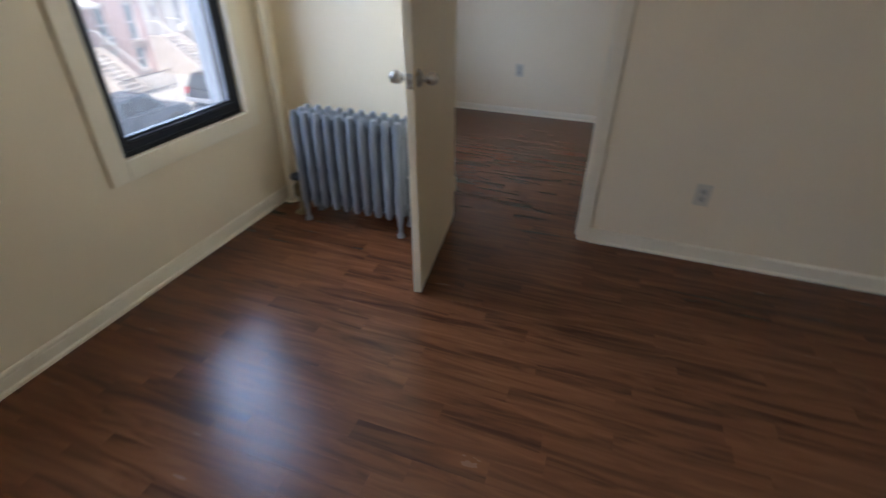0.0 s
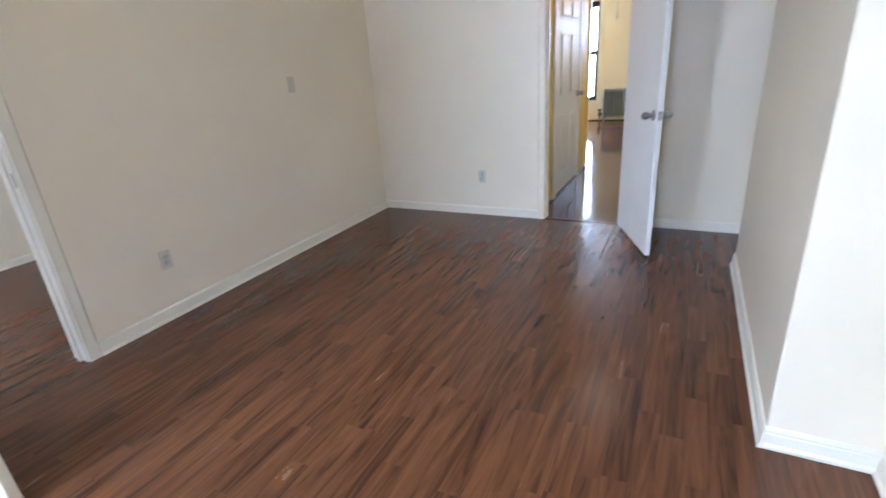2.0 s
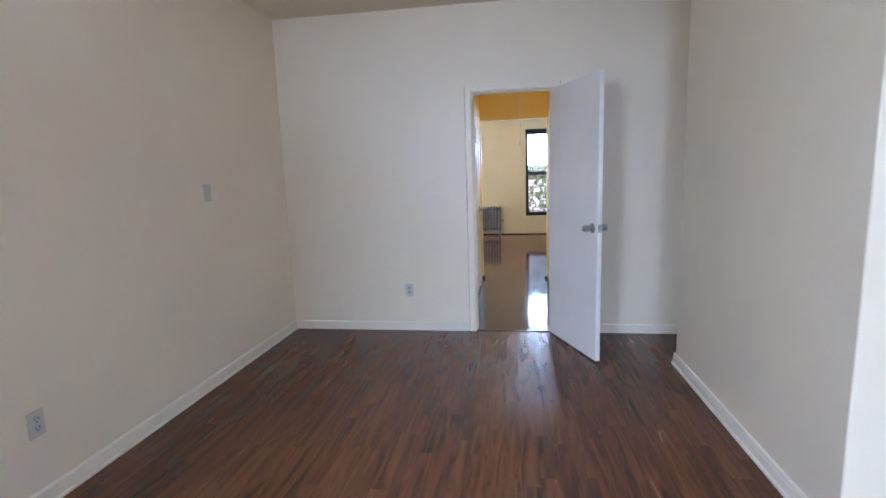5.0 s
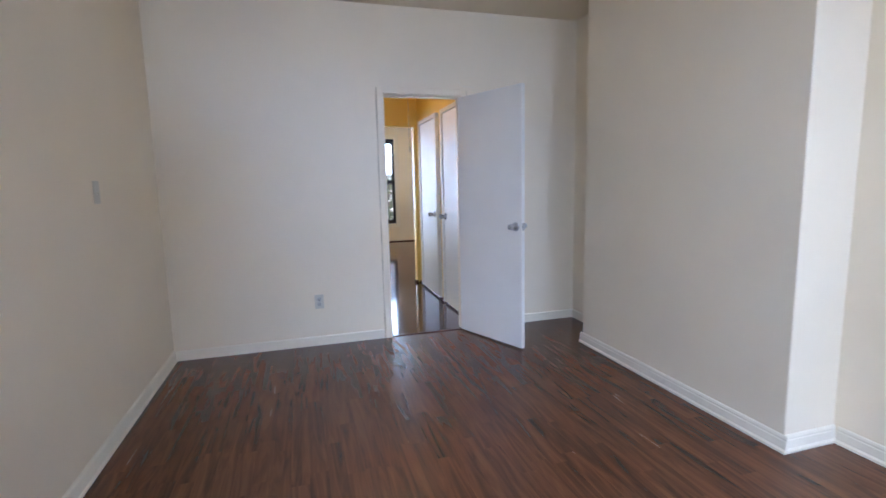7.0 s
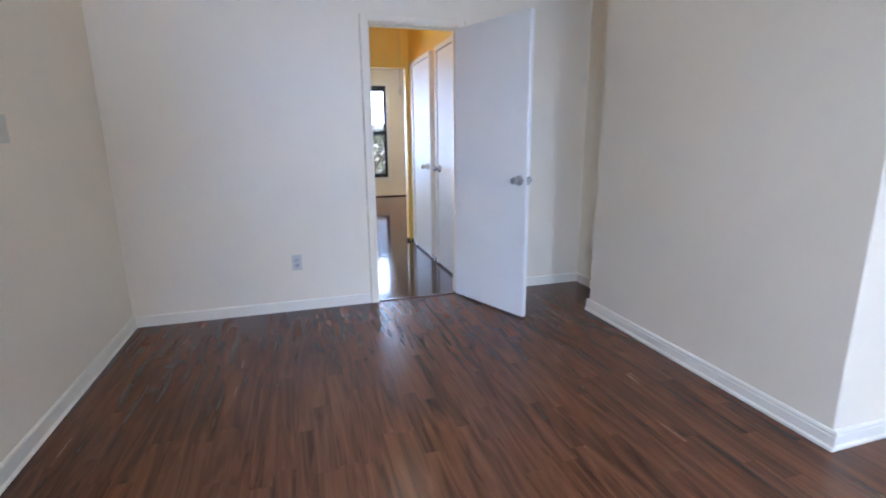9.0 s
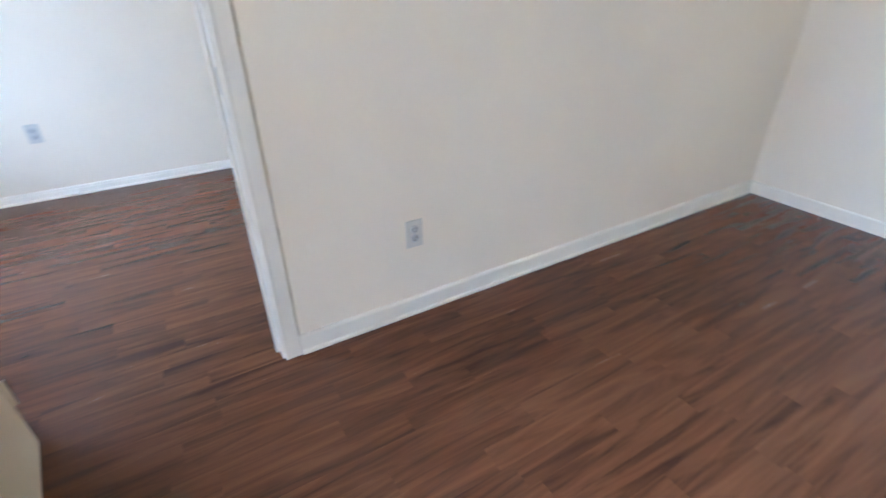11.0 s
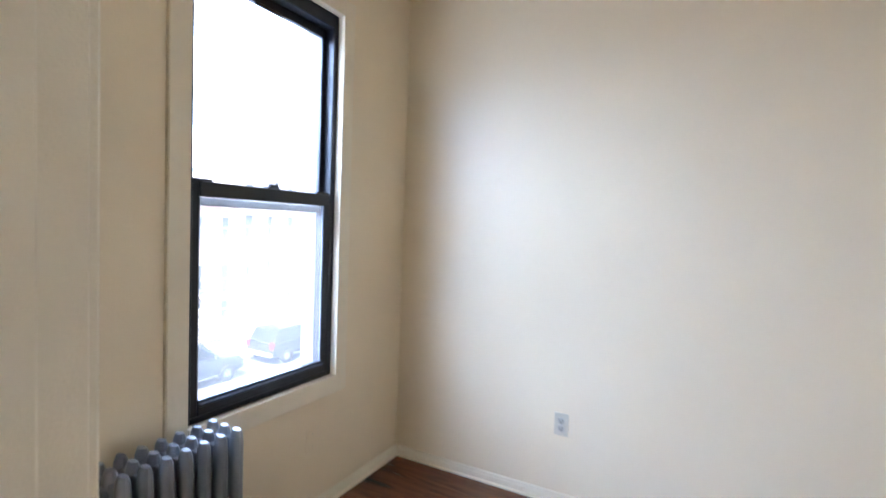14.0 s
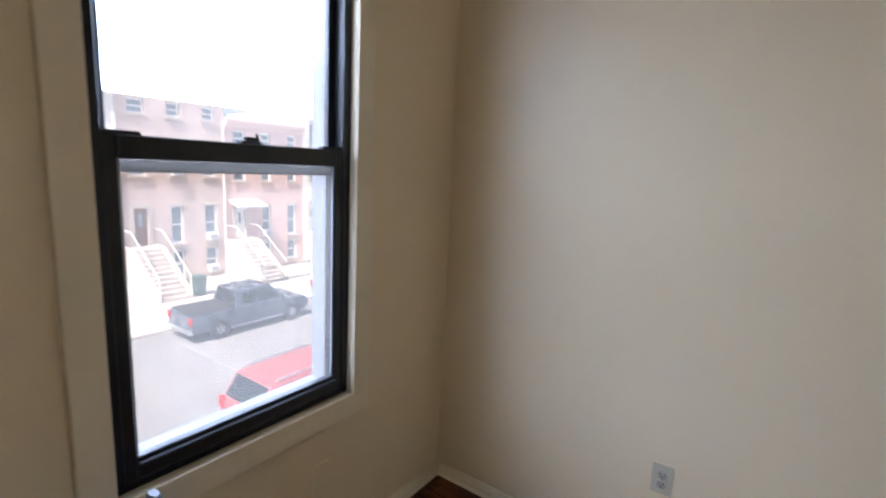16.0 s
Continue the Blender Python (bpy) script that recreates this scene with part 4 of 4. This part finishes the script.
def vehicle(name, label, category, m, paint_mat, body, cabin, glass, wheels, r, width, lamps, roof_rails=False, bed=None):
    """Along +y from its rear; body, cabin and side glass are (y, z) outlines."""
    ob = thing(name, label, category, m)
    hw = width / 2

    def slab(outline, half, bevel):
        bm = bmesh.new()
        sweep(bm, outline, (-half, 0, 0), (half, 0, 0), up=(0, 0, 1), out=(0, 1, 0))
        bmesh.ops.bevel(bm, geom=list(bm.edges), offset=bevel, segments=2, profile=0.6, affect="EDGES")
        return bm

    part("body", slab(body, hw, 0.07), paint_mat, ob, smooth=True)
    bm = slab(cabin, hw - 0.06, 0.08)
    base = min(z for _, z in cabin)
    high = max(z for _, z in cabin)
    for v in bm.verts:
        v.co.x *= 1 - 0.16 * (v.co.z - base) / (high - base)
    part("cabin", bm, paint_mat, ob, smooth=True)
    for quad in glass:
        for side in (-1, 1):
            bm = bmesh.new()
            def skin(z):
                return (hw - 0.06) * (1 - 0.16 * (z - base) / (high - base)) + 0.004
            outer = [bm.verts.new((side * skin(z), y, z)) for y, z in quad]
            inner = [bm.verts.new((side * (skin(z) - 0.02), y, z)) for y, z in quad]
            k = len(quad)
            bm.faces.new(outer)
            bm.faces.new(inner)
            for i in range(k):
                bm.faces.new((outer[i], outer[(i + 1) % k], inner[(i + 1) % k], inner[i]))
            part("side_window", bm, CARGLASS, ob)
    # rear and front screens follow the cabin's ends
    for (ya, za), (yb, zb) in ((cabin[0], cabin[1]), (cabin[3], cabin[2])):
        bm = bmesh.new()
        out = -1 if ya < 2 or ya == cabin[0][0] else 1
        q = []
        for f in (0.12, 0.90):
            y, z = ya + (yb - ya) * f, za + (zb - za) * f
            w = (hw - 0.06) * (1 - 0.16 * (z - base) / (high - base)) - 0.10
            q += [(-w, y + out * 0.012, z + 0.012), (w, y + out * 0.012, z + 0.012)]
        vs = [bm.verts.new(p) for p in (q[0], q[1], q[3], q[2])]
        bk = [bm.verts.new((p[0], p[1] - out * 0.03, p[2] - 0.01)) for p in (q[0], q[1], q[3], q[2])]
        bm.faces.new(vs)
        bm.faces.new(bk)
        for i in range(4):
            bm.faces.new((vs[i], vs[(i + 1) % 4], bk[(i + 1) % 4], bk[i]))
        part("windscreen" if out == 1 else "rear_window", bm, CARGLASS, ob)
    for y in wheels:
        for side in (-1, 1):
            bm = bmesh.new()
            lathe(bm, [(r * 1.16, -0.02), (r * 1.16, 0.02)], Matrix.Translation((side * (hw - 0.012), y, r)) @ pose(0, 0, 0, 0, 90, 0), 24)
            part("wheel_arch", bm, SLOT, ob)
            wheel(ob, side * (hw - 0.08), y, r, side)
    end = max(y for y, _ in body)
    part("bumper", boxes((-hw + 0.04, hw - 0.04, -0.10, 0.10, 0.42, 0.62), bevel=0.03), ALLOY if bed else GASKET, ob)
    part("bumper", boxes((-hw + 0.04, hw - 0.04, end - 0.08, end + 0.08, 0.38, 0.60), bevel=0.03), ALLOY if bed else GASKET, ob)
    for side in (-1, 1):
        a, b = sorted((side * (hw - 0.02), side * (hw - 0.22)))
        part("tail_light", boxes((a, b, -0.025, 0.10, lamps, lamps + 0.30), bevel=0.02), REDLENS, ob)
        part("headlight", boxes((a, b, end - 0.10, end + 0.02, lamps - 0.05, lamps + 0.13), bevel=0.02), WHITEPAINT, ob)
        yc = max(y for q in glass for y, _ in q) - 0.05
        a, b = sorted((side * (hw - 0.03), side * (hw + 0.17)))
        part("wing_mirror", boxes((a, b, yc, yc + 0.12, base + 0.06, base + 0.26), bevel=0.03), paint_mat, ob)
        a, b = sorted((side * (hw - 0.02), side * (hw + 0.05)))
        part("sill_step", boxes((a, b, wheels[0] + r + 0.1, wheels[1] - r - 0.1, 0.36, 0.42), bevel=0.01), ALLOY, ob)
        if roof_rails:
            bm = bmesh.new()
            pipe(bm, [(side * hw * 0.72, cabin[1][0] + 0.15, high + 0.0), (side * hw * 0.72, cabin[1][0] + 0.3, high + 0.05), (side * hw * 0.72, cabin[2][0] - 0.3, high + 0.05), (side * hw * 0.72, cabin[2][0] - 0.1, high)], 0.022, 8)
            part("roof_rail", bm, ALLOY, ob)
    if bed:
        part("bed_cover", boxes((-hw + 0.10, hw - 0.10, 0.10, bed, 1.205, 1.235), bevel=0.01), SLOT, ob, "dark bed cover")
    return ob


vehicle("pickup_truck", "slate-blue crew-cab pickup truck parked at the far kerb", "truck", pose(-17.05, 9.0, GZ) @ Matrix.Scale(0.92, 4), TRUCKPAINT,
        [(0, 0.50), (0.05, 1.16), (2.2, 1.20), (4.35, 1.16), (5.55, 1.10), (5.80, 0.90), (5.82, 0.48), (5.3, 0.36), (0.4, 0.42)],
        [(1.95, 1.15), (2.12, 1.90), (3.75, 1.93), (4.55, 1.15)],
        [[(2.22, 1.26), (2.32, 1.78), (3.02, 1.80), (3.02, 1.26)], [(3.12, 1.26), (3.12, 1.80), (3.66, 1.80), (4.22, 1.26)]],
        (1.22, 4.85), 0.40, 2.02, 0.82, bed=1.95)
SUV_BODY = [(0, 0.45), (0.02, 1.02), (0.3, 1.08), (3.4, 1.06), (4.45, 0.98), (4.72, 0.80), (4.74, 0.42), (4.3, 0.32), (0.4, 0.34)]
SUV_CABIN = [(0.06, 1.03), (0.42, 1.68), (2.75, 1.72), (3.62, 1.03)]
SUV_GLASS = [[(0.50, 1.12), (0.66, 1.54), (1.15, 1.58), (1.15, 1.12)], [(1.24, 1.12), (1.24, 1.58), (2.12, 1.60), (2.12, 1.12)], [(2.20, 1.12), (2.20, 1.60), (2.66, 1.60), (3.26, 1.12)]]
vehicle("red_suv", "red sport utility car with roof rails parked below the window", "car", pose(-8.95, 6.55, GZ), REDPAINT, SUV_BODY, SUV_CABIN, SUV_GLASS, (0.85, 3.75), 0.36, 1.86, 0.78, roof_rails=True)
vehicle("black_suv", "black sport utility car parked at the far kerb", "car", pose(-17.1, 16.0, GZ), BLACKPAINT, SUV_BODY, SUV_CABIN, SUV_GLASS, (0.85, 3.75), 0.37, 1.92, 0.80, roof_rails=True)

bin_ob = thing("wheelie_bin", "dark green wheeled bin beside the stoop", "bin", pose(-22.0, 12.35, GZ + 0.15))
bm = boxes((-0.28, 0.28, -0.26, 0.26, 0.06, 0.95), bevel=0.03)
for v in bm.verts:
    v.co.x *= 0.8 + 0.2 * v.co.z
    v.co.y *= 0.8 + 0.2 * v.co.z
part("tub", bm, BINGREEN, bin_ob)
part("lid", boxes((-0.31, 0.31, -0.29, 0.29, 0.955, 1.02), bevel=0.025), BINGREEN, bin_ob)
for s in (-0.24, 0.24):
    bm = bmesh.new()
    lathe(bm, [(0.10, -0.03), (0.10, 0.03)], Matrix.Translation((-0.22, s, 0.10)) @ pose(0, 0, 0, 90), 14)
    part("wheel", bm, RUBBER, bin_ob)

fence = thing("iron_fence", "low black iron fence in front of the stoop", "fence", pose(-21.6, 15.6, GZ + 0.15))
for z in (0.15, 0.95):
    part("rail", boxes((-0.02, 0.02, 0, 3.2, z, z + 0.04)), IRON, fence)
for k in range(17):
    tall = 1.12 if k % 8 == 0 else 1.02
    part("post" if k % 8 == 0 else "bar", boxes((-0.025 if k % 8 == 0 else -0.01, 0.025 if k % 8 == 0 else 0.01, k * 0.2 - 0.01, k * 0.2 + 0.012, 0, tall)), IRON, fence)

for y0 in (9.6, 15.75):
    pole = thing("drain_pipe", "white drain pipe down the facade", "pipe", pose(FX + 0.10, y0 + (0.0 if y0 > 12 else 0.72), GZ))
    bm = bmesh.new()
    pipe(bm, [(0, 0, 0.15), (0, 0, 8.9)], 0.055, 8)
    part("tube", bm, WHITEPAINT, pole)


# ---- yard tree behind the living room ----
def tree(name, label, x, y, z, h, spread, seed, n):
    rnd = random.Random(seed)
    ob = thing(name, label, "tree", pose(x, y, z))
    bm = bmesh.new()
    rings = [(0.22, 0), (0.16, h * 0.25), (0.12, h * 0.5), (0.05, h * 0.8)]
    lathe(bm, rings, None, 10)
    for k in range(9):
        a, z0 = k * 2.4, h * (0.35 + 0.05 * k)
        tip = (math.cos(a) * spread * 0.8, math.sin(a) * spread * 0.8, z0 + h * 0.22)
        pipe(bm, [(0, 0, z0), (tip[0] * 0.5, tip[1] * 0.5, z0 + h * 0.13), tip], 0.035, 6)
    part("trunk", bm, BARK, ob)
    verts, faces = [], []
    while len(faces) < n:
        p = Vector((rnd.gauss(0, 0.5), rnd.gauss(0, 0.5), rnd.gauss(0, 0.45)))
        if p.length > 1.15 or noise.noise(p * 2.2 + Vector((seed, 0, 0))) < -0.12:
            continue
        c = Vector((p.x * spread, p.y * spread, h * 0.68 + p.z * h * 0.36))
        q = Euler((rnd.random() * 6, rnd.random() * 6, rnd.random() * 6)).to_matrix()
        s = 0.06 + rnd.random() * 0.07
        i = len(verts)
        verts += [c + q @ Vector(v) * s for v in ((-1, 0, 0), (0, -0.5, 0.12), (1, 0, 0), (0, 0.5, 0.12))]
        faces.append((i, i + 1, i + 2, i + 3))
    me = bpy.data.meshes.new("crown")
    me.from_pydata([tuple(v) for v in verts], [], faces)
    me.materials.append(LEAF)
    crown = new("crown", me)
    crown.parent = ob
    return ob


tree("yard_tree", "leafy green tree in the yard behind the far windows", 19.5, -3.6, GZ, 8.2, 2.6, 3, 3800)
tree("yard_tree", "leafy green tree in the yard behind the far windows", 21.0, 0.6, GZ, 7.6, 2.4, 5, 3500)
